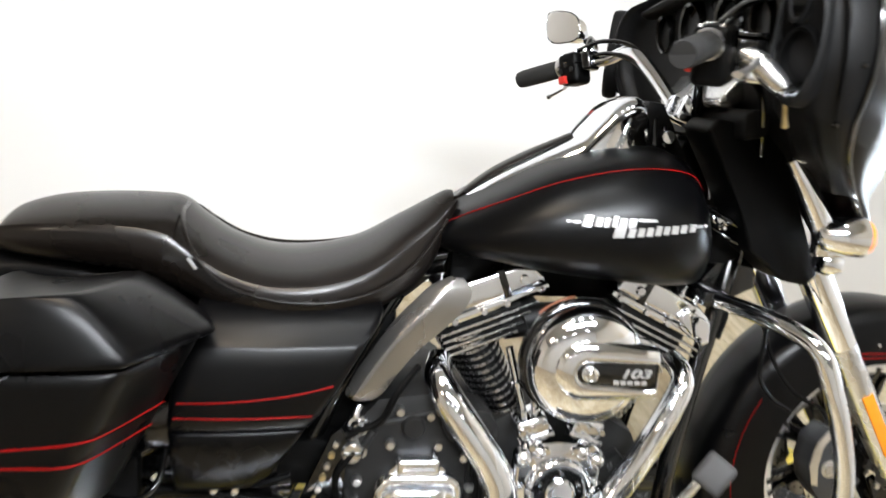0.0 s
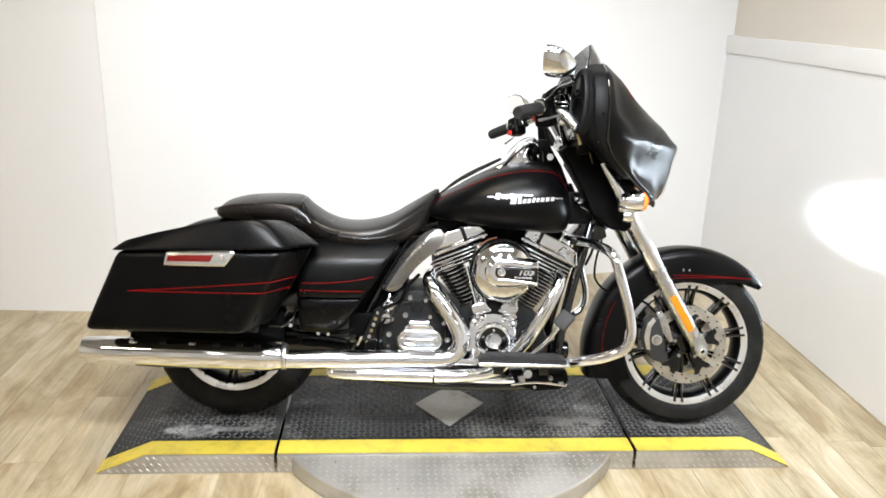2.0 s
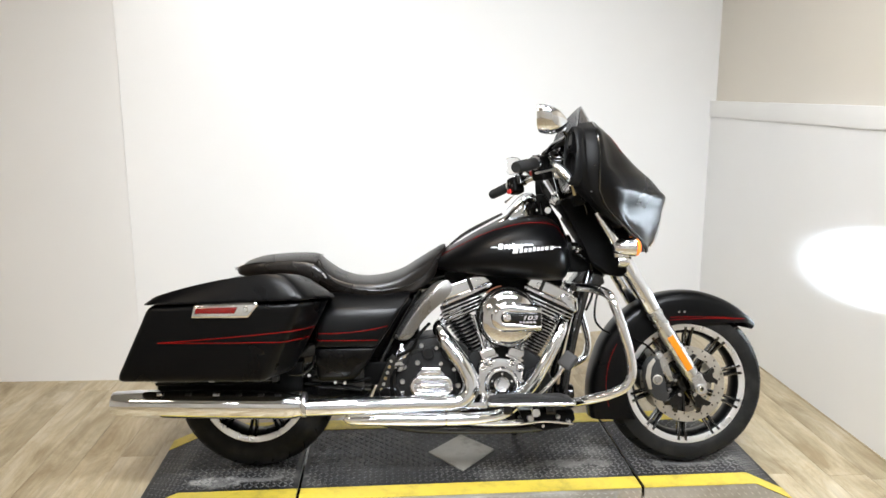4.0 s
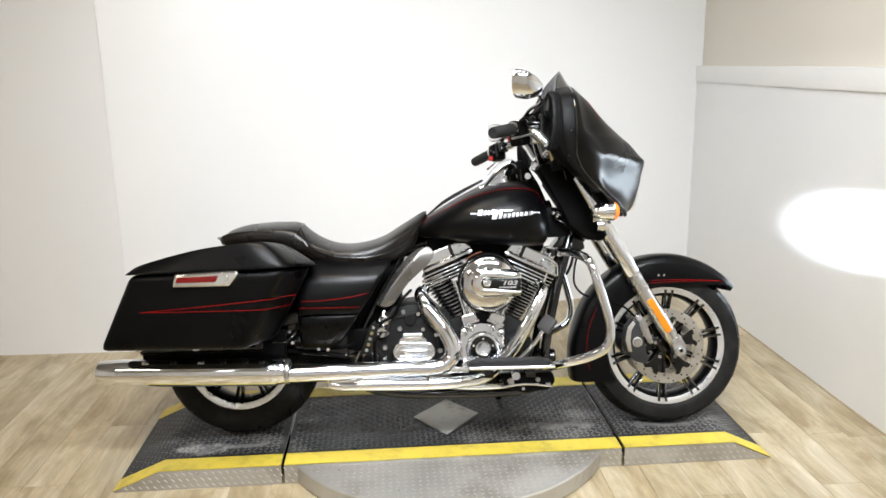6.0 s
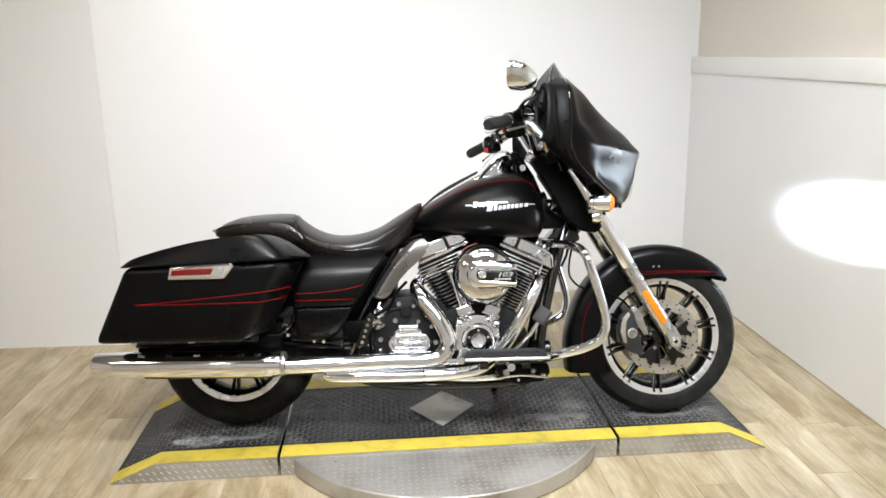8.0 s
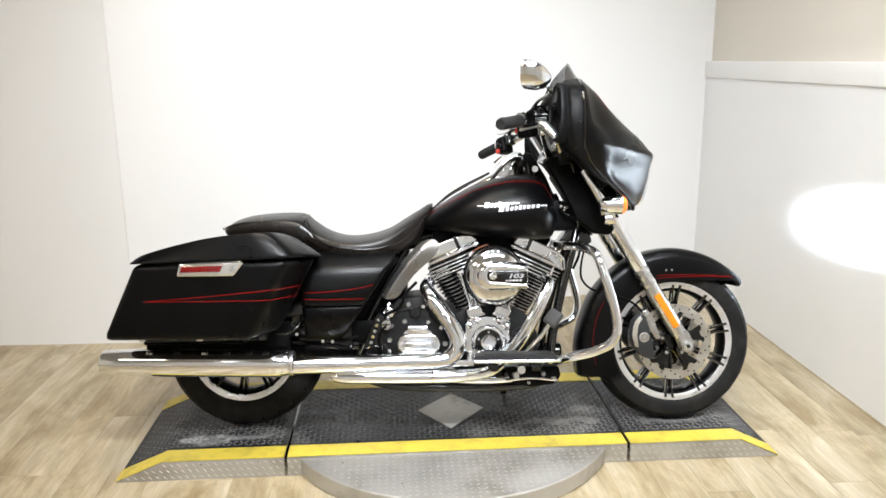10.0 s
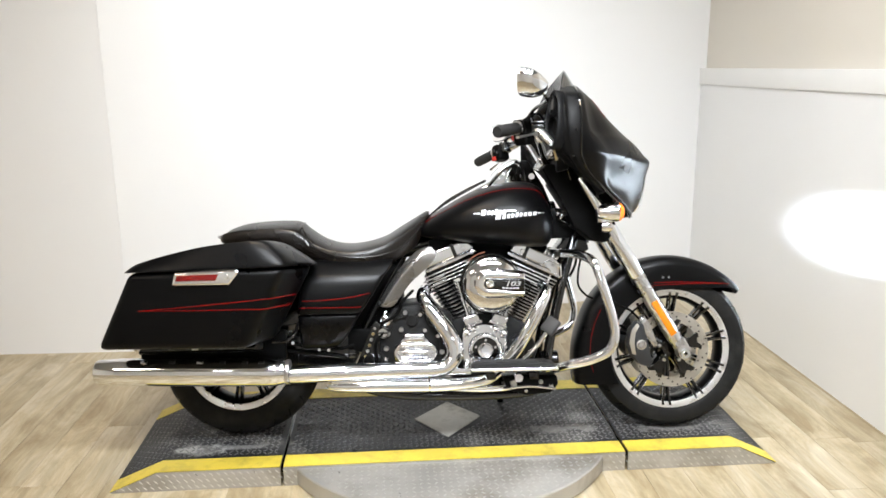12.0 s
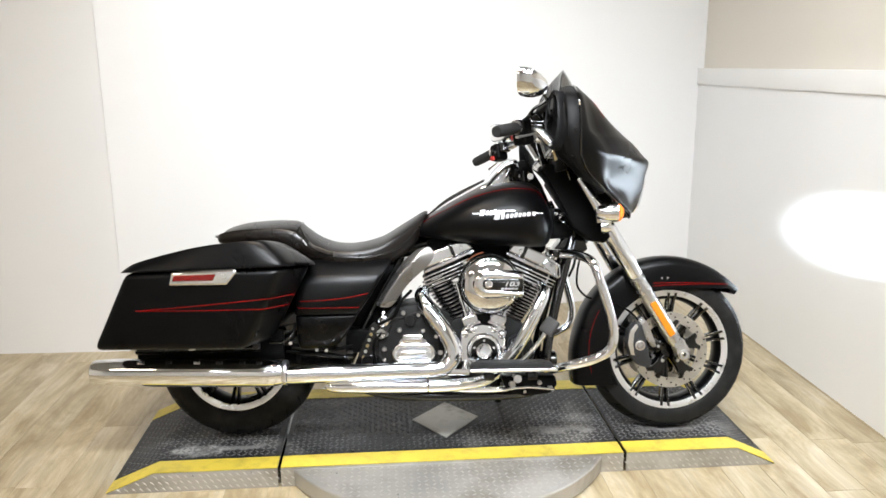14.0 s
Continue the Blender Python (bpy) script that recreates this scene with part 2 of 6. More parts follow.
def thing(name, bm, mat, label, category, kind="", group="", sharp=38):
    return tagged(new(name, finish(bm, name, mat, sharp)), label, category, group, kind)


def base(name, m, label, category, group=""):
    ob = new(name)
    ob.empty_display_size = 0.1
    ob.matrix_world = m
    return tagged(ob, label, category, group)


def smooth_line(points, n=6):
    """Catmull-Rom through rows of numbers."""
    p = [np.array(q, float) for q in points]
    p = [2 * p[0] - p[1], *p, 2 * p[-1] - p[-2]]
    out = []
    for i in range(1, len(p) - 2):
        a, b, c, d = p[i - 1:i + 3]
        for k in range(n):
            t = k / n
            out.append(0.5 * (2 * b + (c - a) * t + (2 * a - 5 * b + 4 * c - d) * t * t + (3 * b - a - 3 * c + d) * t ** 3))
    return out + [p[-2]]


def loft(rings, closed=True, caps=True, bm=None):
    """A skin over rings of as many points each."""
    bm = bm or bmesh.new()
    vs = [[bm.verts.new(tuple(p)) for p in ring] for ring in rings]
    n = len(rings[0])
    for a, b in zip(vs, vs[1:]):
        for j in range(n if closed else n - 1):
            k = (j + 1) % n
            bm.faces.new((a[j], a[k], b[k], b[j]))
    if caps and closed:
        bm.faces.new(vs[0][::-1]), bm.faces.new(vs[-1])
    return bm


def tube(points, radius, seg=14, bend=6, bm=None, squash=(1, 1)):
    """A round bar through points; radius: one number, or one for each point."""
    rs = [radius] * len(points) if isinstance(radius, (int, float)) else radius
    line = smooth_line([(*p, r) for p, r in zip(points, rs)], bend) if bend > 1 else [np.array((*p, r), float) for p, r in zip(points, rs)]
    rings, side = [], None
    for i, q in enumerate(line):
        way = line[min(i + 1, len(line) - 1)][:3] - line[max(i - 1, 0)][:3]
        way = way / (np.linalg.norm(way) + 1e-9)
        if side is None:
            side = np.cross(way, (0, 0, 1) if abs(way[2]) < 0.9 else (0, 1, 0))
        side = side - way * (side @ way)
        side /= np.linalg.norm(side)
        up = np.cross(side, way)
        rings.append([q[:3] + q[3] * (math.cos(a) * side * squash[0] + math.sin(a) * up * squash[1])
                      for a in (2 * math.pi * k / seg for k in range(seg))])
    return loft(rings, bm=bm)


def lathe(profile, centre, axis="y", seg=40, bm=None, caps=False):
    """Turns rows of (radius, along) round an axis through centre."""
    rings = []
    for k in range(seg):
        a = 2 * math.pi * k / seg
        ring = []
        for r, h in profile:
            u, v = r * math.cos(a), r * math.sin(a)
            p = {"y": (u, h, v), "x": (h, u, v), "z": (u, v, h)}[axis]
            ring.append(tuple(c + d for c, d in zip(centre, p)))
        rings.append(ring)
    bm = bm or bmesh.new()
    vs = [[bm.verts.new(p) for p in ring] for ring in rings]
    for i in range(seg):
        a, b = vs[i], vs[(i + 1) % seg]
        for j in range(len(profile) - 1):
            bm.faces.new((a[j], a[j + 1], b[j + 1], b[j]))
    bmesh.ops.remove_doubles(bm, verts=bm.verts, dist=1e-5)
    return bm


def box(x0, x1, y0, y1, z0, z1, bevel=0.0, m=None, bm=None, seg=2):
    b2 = bmesh.new()
    bmesh.ops.create_cube(b2, size=1)
    for v in b2.verts:
        v.co = ((x0 + x1) / 2 + v.co.x * (x1 - x0), (y0 + y1) / 2 + v.co.y * (y1 - y0), (z0 + z1) / 2 + v.co.z * (z1 - z0))
    if bevel:
        bmesh.ops.bevel(b2, geom=b2.edges[:], offset=bevel, segments=seg, affect="EDGES", profile=0.6)
    if m is not None:
        b2.transform(m)
    return merge(bm, b2)


def merge(bm, other):
    if bm is None:
        return other
    me = bpy.data.meshes.new("tmp")
    other.to_mesh(me)
    other.free()
    bm.from_mesh(me)
    bpy.data.meshes.remove(me)
    return bm


def plate(outline, y0, y1, bevel=0.0, m=None, bm=None, seg=2, plane="xz"):
    """An outline in the upright plane, as thick as y0 to y1 (plane xy: z0 to z1)."""
    b2 = bmesh.new()
    place = (lambda u, v, h: (u, h, v)) if plane == "xz" else (lambda u, v, h: (u, v, h))
    lo, hi = [b2.verts.new(place(u, v, y0)) for u, v in outline], [b2.verts.new(place(u, v, y1)) for u, v in outline]
    b2.faces.new(lo), b2.faces.new(hi[::-1])
    n = len(outline)
    for i in range(n):
        j = (i + 1) % n
        b2.faces.new((lo[i], lo[j], hi[j], hi[i]))
    if bevel:
        bmesh.ops.bevel(b2, geom=b2.edges[:], offset=bevel, segments=seg, affect="EDGES", profile=0.6)
    if m is not None:
        b2.transform(m)
    return merge(bm, b2)


def hull_of(lower, upper, bevel, seg=3):
    """A solid between two loops of as many points."""
    bm = loft([lower, upper])
    bmesh.ops.bevel(bm, geom=bm.edges[:], offset=bevel, segments=seg, affect="EDGES", profile=0.55, clamp_overlap=True)
    return bm


# ---- the booth ----
TOP = 2.95


def wall(name, a, b, z0, z1, thick, mat, label):
    """A wall from a to b whose room side is that line; the thickness lies to the left of the way from a to b."""
    a, b = Vector(a), Vector(b)
    side = Vector((-(b - a).y, (b - a).x)).normalized() * thick
    outline = [tuple(a), tuple(b), tuple(b + side), tuple(a + side)]
    return thing(name, plate(outline, z0, z1, plane="xy"), mat, label, "wall", "structure")


CL, CR = (-1.636, 1.14), (1.742, 2.0)
wall("wall_left", (-1.638, 1.142), (-4.3, 1.23), 0, TOP, -0.12, WALL, "plain white painted wall panel beside the booth")
wall("wall_north", CL, (2.0, 2.057), 0, TOP, 0.12, WALL, "plain white painted back wall of the booth")
wall("wall_east", CR, (1.700, -5.2), 0, 1.350, 0.16, WALL, "white painted half-height side wall under a ledge")
wall("wall_east_upper", (1.775, 2.0), (1.733, -5.2), 1.448, TOP, 0.127, BEIGE, "beige painted upper wall above the white ledge")
wall("wall_west", (-4.3, -5.2), (-4.3, 1.6), 0, TOP, 0.12, DARKWALL, "plain pale side wall")
wall("wall_south", (1.86, -5.2), (-4.4, -5.2), 0, TOP, 0.12, DARKWALL, "plain pale wall behind the booth")
ledge = plate([(1.731, 2.0), (1.689, -5.2), (1.860, -5.2), (1.902, 2.0)], 1.350, 1.448, 0.004, plane="xy")
thing("ledge_trim", ledge, LEDGE, "white painted ledge capping the half-height wall", "trim", "structure")
# No skirting here: the strip draws the thin dark gap at the wall's foot.
seam = plate([(1.736, 1.995), (1.694, -5.2), (1.7005, -5.2), (1.7425, 1.995)], 0.0005, 0.006, plane="xy")
thing("wall_joint_strip", seam, PLANK_GAP, "thin dark joint strip along the side wall", "trim", "structure")
thing("ceiling", box(-4.4, 2.1, -5.3, 2.2, TOP, TOP + 0.1), CEIL, "plain light grey ceiling", "ceiling", "structure")


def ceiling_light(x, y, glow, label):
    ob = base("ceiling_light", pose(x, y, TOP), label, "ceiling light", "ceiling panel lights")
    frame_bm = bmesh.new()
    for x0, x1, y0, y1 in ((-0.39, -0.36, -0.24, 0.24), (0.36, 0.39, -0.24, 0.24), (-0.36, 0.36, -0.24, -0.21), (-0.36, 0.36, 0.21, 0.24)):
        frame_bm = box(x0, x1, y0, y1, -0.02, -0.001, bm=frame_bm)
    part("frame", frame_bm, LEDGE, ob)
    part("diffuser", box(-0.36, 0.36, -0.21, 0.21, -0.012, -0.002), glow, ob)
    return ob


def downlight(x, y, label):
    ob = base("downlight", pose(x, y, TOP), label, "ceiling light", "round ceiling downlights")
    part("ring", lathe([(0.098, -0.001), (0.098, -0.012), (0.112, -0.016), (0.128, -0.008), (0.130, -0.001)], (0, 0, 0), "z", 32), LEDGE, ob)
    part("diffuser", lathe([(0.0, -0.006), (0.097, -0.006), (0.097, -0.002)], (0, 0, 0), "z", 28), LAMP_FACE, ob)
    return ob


first = downlight(-0.45, -0.45, "round white recessed ceiling downlight, out of view, switched on")
# Row at y -4.3: unseen, added to brighten the south wall that chrome reflects.
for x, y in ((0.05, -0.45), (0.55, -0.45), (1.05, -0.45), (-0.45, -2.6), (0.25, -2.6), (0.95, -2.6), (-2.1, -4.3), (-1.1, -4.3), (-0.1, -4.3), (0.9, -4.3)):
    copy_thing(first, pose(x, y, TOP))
warm_light = ceiling_light(-0.80, -0.86, LAMP_WARM, "flat warm white ceiling panel light, out of view, switched on")
# Second warm panel: unseen, added for reflections in the chrome.
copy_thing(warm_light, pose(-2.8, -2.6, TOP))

# ---- turntable and platform ----
HP = 0.075
turntable = base("turntable", pose(-0.045, 0, 0), "round aluminium diamond-plate turntable on the wooden floor", "turntable")
part("disc", lathe([(0.0, 0.002), (0.647, 0.002), (0.652, 0.006), (0.652, 0.062), (0.648, 0.066), (0.0, 0.066)], (0, 0, 0), "z", 96), ALU, turntable)

platform = base("display_platform", pose(0, 0, 0), "black treadplate display platform with yellow edge stripes and ramps", "platform")
SPANS = (
    ((-1.27, 0.004), (-1.10, HP), (-0.667, HP)),
    ((-0.655, HP), (0.0, HP), (0.600, HP)),
    ((0.612, HP), (1.034, HP), (1.185, 0.004)),
)
Y0, Y1 = -0.330, 0.357


def ribbon(line, y0, y1, lift, thick):
    """A strip along the deck's profile."""
    rings = []
    for x, z in line:
        rings.append([(x, y0, z + lift), (x, y1, z + lift), (x, y1, z + lift - thick), (x, y0, z + lift - thick)])
    return loft(rings)


for span in SPANS:
    x0, x1 = span[0][0], span[-1][0]
    deck = part("deck", ribbon(span, Y0 + 0.004, Y1 - 0.004, 0, 0.006 if -0.7 < x0 and x1 < 0.7 else 0.0035), DECK, platform, "black treadplate deck, scuffed and dusty")
    part("edge_stripe", ribbon(span, Y0, Y0 + 0.085, 0.0025, 0.002), YELLOW, deck, "yellow painted edge stripe")
    part("edge_stripe", ribbon(span, Y1 - 0.095, Y1, 0.0025, 0.002), YELLOW, deck, "yellow painted edge stripe")
    for y in (Y0, Y1 - 0.004):
        outline = [(x, z - 0.002) for x, z in span] + [(x1, 0.001), (x0, 0.001)]
        if span[0][1] < 0.01:
            outline = outline[:-1] + [(x0 + 0.01, 0.001)]
        if span[-1][1] < 0.01:
            outline[2] = (x1 - 0.006, 0.003)
            outline[3] = (x1 - 0.008, 0.001)
        part("skirt", plate(outline, y, y + 0.004), ALU, deck, "aluminium diamond-plate skirt")
part("joint_strip", box(-0.6665, -0.6555, Y0 + 0.01, Y1 - 0.01, 0.05, 0.068), GLOSS, platform)
part("joint_strip", box(0.6005, 0.6115, Y0 + 0.01, Y1 - 0.01, 0.05, 0.068), GLOSS, platform)
part("bare_patch", plate([(-0.170, 0.012), (-0.045, -0.154), (0.100, 0.020), (-0.024, 0.168)], HP + 0.0003, HP + 0.0045, plane="xy"), PATCH, platform,
     "bare metal diamond-shaped patch, dirty")

# ---- the motorcycle ----
BIKE = pose(-0.007, -0.077, HP, 0, 0, -2.9) @ pose(0, 0, 0, -11.7, 0, 0) @ Matrix.Scale(1.005, 4)
bike = base("motorcycle", BIKE, "satin black touring motorcycle with red pinstripes, leaning on its stand", "motorcycle")
P = lambda name, bm, mat, label="", parent=None, sharp=38: part(name, bm, mat, parent or bike, label, sharp)


def ring_shape(n, power, w, h):
    pts = []
    for k in range(n):
        a = 2 * math.pi * k / n
        c, s = math.cos(a), math.sin(a)
        pts.append((w * math.copysign(abs(c) ** (2 / power), c), h * math.copysign(abs(s) ** (2 / power), s)))
    return pts


# wheels
def wheel(name, cx, cz, rt, wt, rr, spokes, label):
    c = (cx, 0, cz)
    h = wt / 2
    rim = [(rr - 0.004, -h * 0.80), (rr, -h * 0.83), (rr + 0.004, -h * 0.80), (rr, -h * 0.6), (rr - 0.022, -h * 0.3), (rr - 0.022, h * 0.3),
           (rr, h * 0.6), (rr + 0.004, h * 0.8), (rr - 0.004, h * 0.8), (rr - 0.022, h * 0.62), (rr - 0.036, h * 0.3), (rr - 0.036, -h * 0.3),
           (rr - 0.030, -h * 0.62), (rr - 0.022, -h * 0.74), (rr - 0.004, -h * 0.80)]
    ob = P(name, lathe(rim, c, "y", 72), PAINT, label)
    P("rim_lip", lathe([(rr - 0.021, -h * 0.72), (rr - 0.0205, -h * 0.785), (rr - 0.004, -h * 0.87), (rr + 0.003, -h * 0.86), (rr + 0.002, -h * 0.80),
                        (rr - 0.021, -h * 0.72)], c, "y", 72), RIMLIP, "machined bright rim lip", ob)
    tyre = [(rr - 0.006, -h * 0.74), (rr + 0.004, -h * 0.90), (rr + 0.016, -h * 0.97), (rr + 0.04, -h), (rr + 0.055, -h * 0.96), (rt - 0.030, -h * 0.84),
            (rt - 0.012, -h * 0.56), (rt - 0.003, -h * 0.25), (rt, 0)]
    tyre = tyre + [(r, -y) for r, y in tyre[-2::-1]]
    P("tyre", lathe(tyre, c, "y", 88), RUBBER, "black rubber tyre, dusty sidewall", ob)
    groove = bmesh.new()
    n = 26
    for k in range(n):
        for sgn in (-1, 1):
            pts = []
            for i in range(5):
                u = i / 4
                a = 2 * math.pi * (k + 0.5 * (sgn > 0) + 0.55 * u) / n
                y = sgn * h * (0.18 + 0.68 * u)
                r = float(np.interp(abs(y) / h, (0, 0.25, 0.56, 0.84), (rt, rt - 0.003, rt - 0.012, rt - 0.030))) - 0.0016
                pts.append((cx + r * math.cos(a), y, cz + r * math.sin(a)))
            groove = tube(pts, 0.0028, 5, 1, groove)
    tagged(P("tread_groove", groove, GLOSS, "", ob), kind="stuff")
    P("hub", lathe([(0.0, -h * 0.75), (0.028, -h * 0.75), (0.034, -h * 0.6), (0.03, -h * 0.3), (0.05, -h * 0.15), (0.05, h * 0.15), (0.03, h * 0.3),
                    (0.034, h * 0.7), (0.0, h * 0.75)], c, "y", 32), GLOSS, "", ob)
    spoke = bmesh.new()
    for off in (-0.008, 0.008):
        rows = ((0.045, 0.6, 0), (0.12, 0.95, 0), (rr - 0.05, 1.25, 0), (rr - 0.026, 1.6, 0.09), (rr - (0.009 if rr > 0.22 else 0.019), 1.8, 0.19 if rr > 0.22 else 0.12))
        rings = []
        for r, f, lift in rows:
            y0 = -h * (0.16 + 0.48 * (r / rr) + lift)
            rings.append([(off * f - 0.006, y0, r), (off * f - 0.0042, y0 - 0.008, r), (off * f + 0.0042, y0 - 0.008, r), (off * f + 0.006, y0, r),
                          (off * f + 0.006, y0 + 0.018, r), (off * f - 0.006, y0 + 0.018, r)])
        spoke = loft(rings, bm=spoke)
    me = finish(spoke, "spoke", GLOSS)
    edges = []
    for off in (-0.008, 0.008):
        s = 1 if off > 0 else -1
        pts = []
        for r, f in ((rr - 0.075, 1.12), (rr - 0.04, 1.35), (rr - 0.024, 1.7)):
            pts.append((off * f + s * 0.0045, -h * (0.16 + 0.48 * r / rr) - 0.0085, r))
        edges.append(finish(tube(pts, 0.0013, 5, 1), "spoke_edge", SATIN))
    if rr < 0.22:
        edges = []
    for k in range(spokes):
        s = new("spoke", me)
        s.parent = ob
        s.matrix_basis = Matrix.Translation(c) @ pose(0, 0, 0, 0, 360 * k / spokes + 4, 0)
        for me2 in edges:
            e = new("spoke_edge", me2)
            e.parent = ob
            e.matrix_basis = s.matrix_basis
    return ob


FW, RW = (0.835, 0.310), (-0.828, 0.309)
front = wheel("front_wheel", *FW, 0.312, 0.13, 0.229, 10, "black cast front wheel with bright rim edge")
rear = wheel("rear_wheel", *RW, 0.309, 0.18, 0.203, 10, "black cast rear wheel with bright rim edge")


def brake_disc(cx, cz, y, parent, ro=0.146, ri=0.108):
    d = P("brake_disc", lathe([(ri, y - 0.0025), (ro, y - 0.0025), (ro, y + 0.0025), (ri, y + 0.0025), (ri, y - 0.0025)], (cx, 0, cz), "y", 64), STEEL,
          "drilled steel brake disc", parent)
    # Black discs, slightly proud, put in for the dark of the drilled holes.
    hole = finish(lathe([(0.0, y - 0.0032), (0.0034, y - 0.0032), (0.0034, y + 0.0032), (0.0, y + 0.0032)], (0, 0, 0), "y", 8), "hole_disc", GLOSS)
    for k in range(45):
        a = 2 * math.pi * k / 45
        r = (0.114, 0.127, 0.139)[k % 3]
        o = new("hole_disc", hole)
        o.parent = parent
        o.matrix_basis = Matrix.Translation((cx + r * math.cos(a), 0, cz + r * math.sin(a)))
    for k in range(5):
        a = 2 * math.pi * k / 5 + 0.3
        arm = [(0.030, -0.30), (0.060, -0.22), (0.085, -0.20), (0.118, -0.30), (0.120, -0.18), (0.098, 0.0), (0.120, 0.18), (0.118, 0.30), (0.085, 0.20), (0.060, 0.22), (0.030, 0.30)]
        P("disc_carrier", plate([(cx + r * math.cos(a + q), cz + r * math.sin(a + q)) for r, q in arm], y - 0.007, y + 0.006, 0.002), GLOSS, "black disc carrier", parent)
    for k in range(5):
        a = 2 * math.pi * k / 5 + 0.3
        P("carrier_bolt", lathe([(0, y - 0.012), (0.006, y - 0.012), (0.007, y - 0.008), (0.007, y)], (cx + 0.05 * math.cos(a), 0, cz + 0.05 * math.sin(a)), "y", 10),
          SATIN, "", parent)


brake_disc(*FW, -0.066, front)
brake_disc(*FW, 0.066, front)

# fork
FORK_LOW, FORK_TOP = (0.862, 0.312), (0.488, 0.943)


def fork_leg(s):
    y = 0.114 * s
    at = lambda u: (FORK_LOW[0] + (FORK_TOP[0] - FORK_LOW[0]) * u, y, FORK_LOW[1] + (FORK_TOP[1] - FORK_LOW[1]) * u)
    leg = P("fork_leg", tube([at(0.02), at(0.12), at(0.2), at(0.47)], [0.024, 0.029, 0.0295, 0.029], 24, 3), SATIN, "satin silver lower fork leg")
    P("fork_shroud", tube([at(0.455), at(0.465), at(0.70), at(1.0)], [0.0295, 0.0325, 0.0325, 0.032], 24, 1), CHROME, "chrome upper fork shroud", leg)
    P("axle_clamp", plate([(0.828, 0.348), (0.846, 0.288), (0.868, 0.272), (0.890, 0.284), (0.890, 0.320), (0.864, 0.366)], y - 0.026, y + 0.026, 0.007), SATIN, "", leg)
    P("axle_nut", lathe([(0, y + s * 0.034), (0.008, y + s * 0.034), (0.010, y + s * 0.032), (0.017, y + s * 0.032), (0.019, y + s * 0.026), (0.019, y)],
                        (0.866, 0, 0.304), "y", 20), CHROME, "", leg)
    P("axle_socket", lathe([(0, y + s * 0.0365), (0.0075, y + s * 0.0345), (0.0075, y + s * 0.03)], (0.866, 0, 0.304), "y", 6), GLOSS, "", leg)
    m = Matrix.Translation(at(0.085)) @ pose(0, 0, 0, 0, -31, 0)
    P("reflector", box(-0.0125, 0.0125, s * 0.024 - 0.006, s * 0.024 + 0.006, 0.012, 0.160, 0.003, m), AMBER, "long amber side reflector", leg)
    return leg


fork_leg(-1), fork_leg(1)
tree = bmesh.new()
tree = box(-0.04, 0.04, -0.14, 0.14, -0.02, 0.02, 0.008, Matrix.Translation((0.545, 0, 0.80)) @ pose(0, 0, 0, 0, -31, 0), tree)
P("fork_yoke", tree, GLOSS)
P("steering_head", tube([(0.505, 0, 0.72), (0.455, 0, 0.90)], 0.030, 20, 1), GLOSS)

for s in (-1, 1):
    y = s * 0.098
    cal = P("brake_caliper", plate([(0.655, 0.345), (0.662, 0.395), (0.690, 0.425), (0.715, 0.415), (0.712, 0.37), (0.725, 0.315), (0.752, 0.275), (0.735, 0.25),
                                    (0.695, 0.262), (0.667, 0.298)], y - 0.032, y + 0.03, 0.010), GREYCAST, "dark grey four-piston brake caliper")
    P("caliper_bolt", lathe([(0, y + s * 0.037), (0.012, y + s * 0.037), (0.014, y + s * 0.033), (0.014, y)], (0.703, 0, 0.338), "y", 16), SATIN, "", cal)
    face = sorted((y + s * 0.0325, y + s * 0.029))
    # Bright plate laid on the face for the caliper's lighter edge.
    P("caliper_edge", plate([(0.657, 0.345), (0.664, 0.393), (0.688, 0.421), (0.696, 0.408), (0.680, 0.385), (0.675, 0.345), (0.682, 0.300), (0.668, 0.303)], *face, 0.001), STEEL, "bright steel strip along the caliper edge", cal)
    P("caliper_bolt_ring", lathe([(0.0145, y + s * 0.030), (0.0145, y + s * 0.0345), (0.019, y + s * 0.0335), (0.0195, y + s * 0.030)], (0.703, 0, 0.338), "y", 20), STEEL, "", cal)
    P("caliper_bracket", plate([(0.700, 0.435), (0.720, 0.445), (0.742, 0.415), (0.772, 0.33), (0.755, 0.325), (0.722, 0.375)], y - 0.012, y + 0.012, 0.004), SATIN, "", cal)
    P("bracket_bolt", lathe([(0, y + s * 0.02), (0.009, y + s * 0.02), (0.010, y)], (0.716, 0, 0.428), "y", 12), CHROME, "", cal)
P("brake_hose", tube([(0.70, -0.10, 0.435), (0.66, -0.125, 0.47), (0.60, -0.13, 0.50), (0.555, -0.11, 0.56), (0.52, -0.09, 0.66)], 0.0045, 8), PLASTIC)


# fenders
def fender(name, c, radius, half, start, last, inner, label):
    """A bent shell round c from the angle start on; radius and inner give its outer and skirt radius for an angle, last the end angle for a radius."""
    rings = []
    for k in range(57):
        u = k / 56
        deg = start + (last(radius(start)) - start) * u
        r, ri = radius(deg), inner(deg)
        prof = [(-half, ri), (-half, ri + (r - 0.035 - ri) * 0.5), (-half * 0.995, r - 0.035), (-half * 0.93, r - 0.017), (-half * 0.75, r - 0.005),
                (-half * 0.4, r), (0, r + 0.002)]
        prof = prof + [(-y, q) for y, q in prof[-2::-1]]
        prof = prof + [(y * 0.955, q - (0.005 if q > r - 0.03 else 0)) for y, q in prof[::-1]]
        ring = []
        for y, q in prof:
            a = radians(start + (last(q) - start) * u)
            ring.append((c[0] + q * math.cos(a), y, c[1] + q * math.sin(a)))
        rings.append(ring)
    return P(name, loft(rings), PAINT, label)


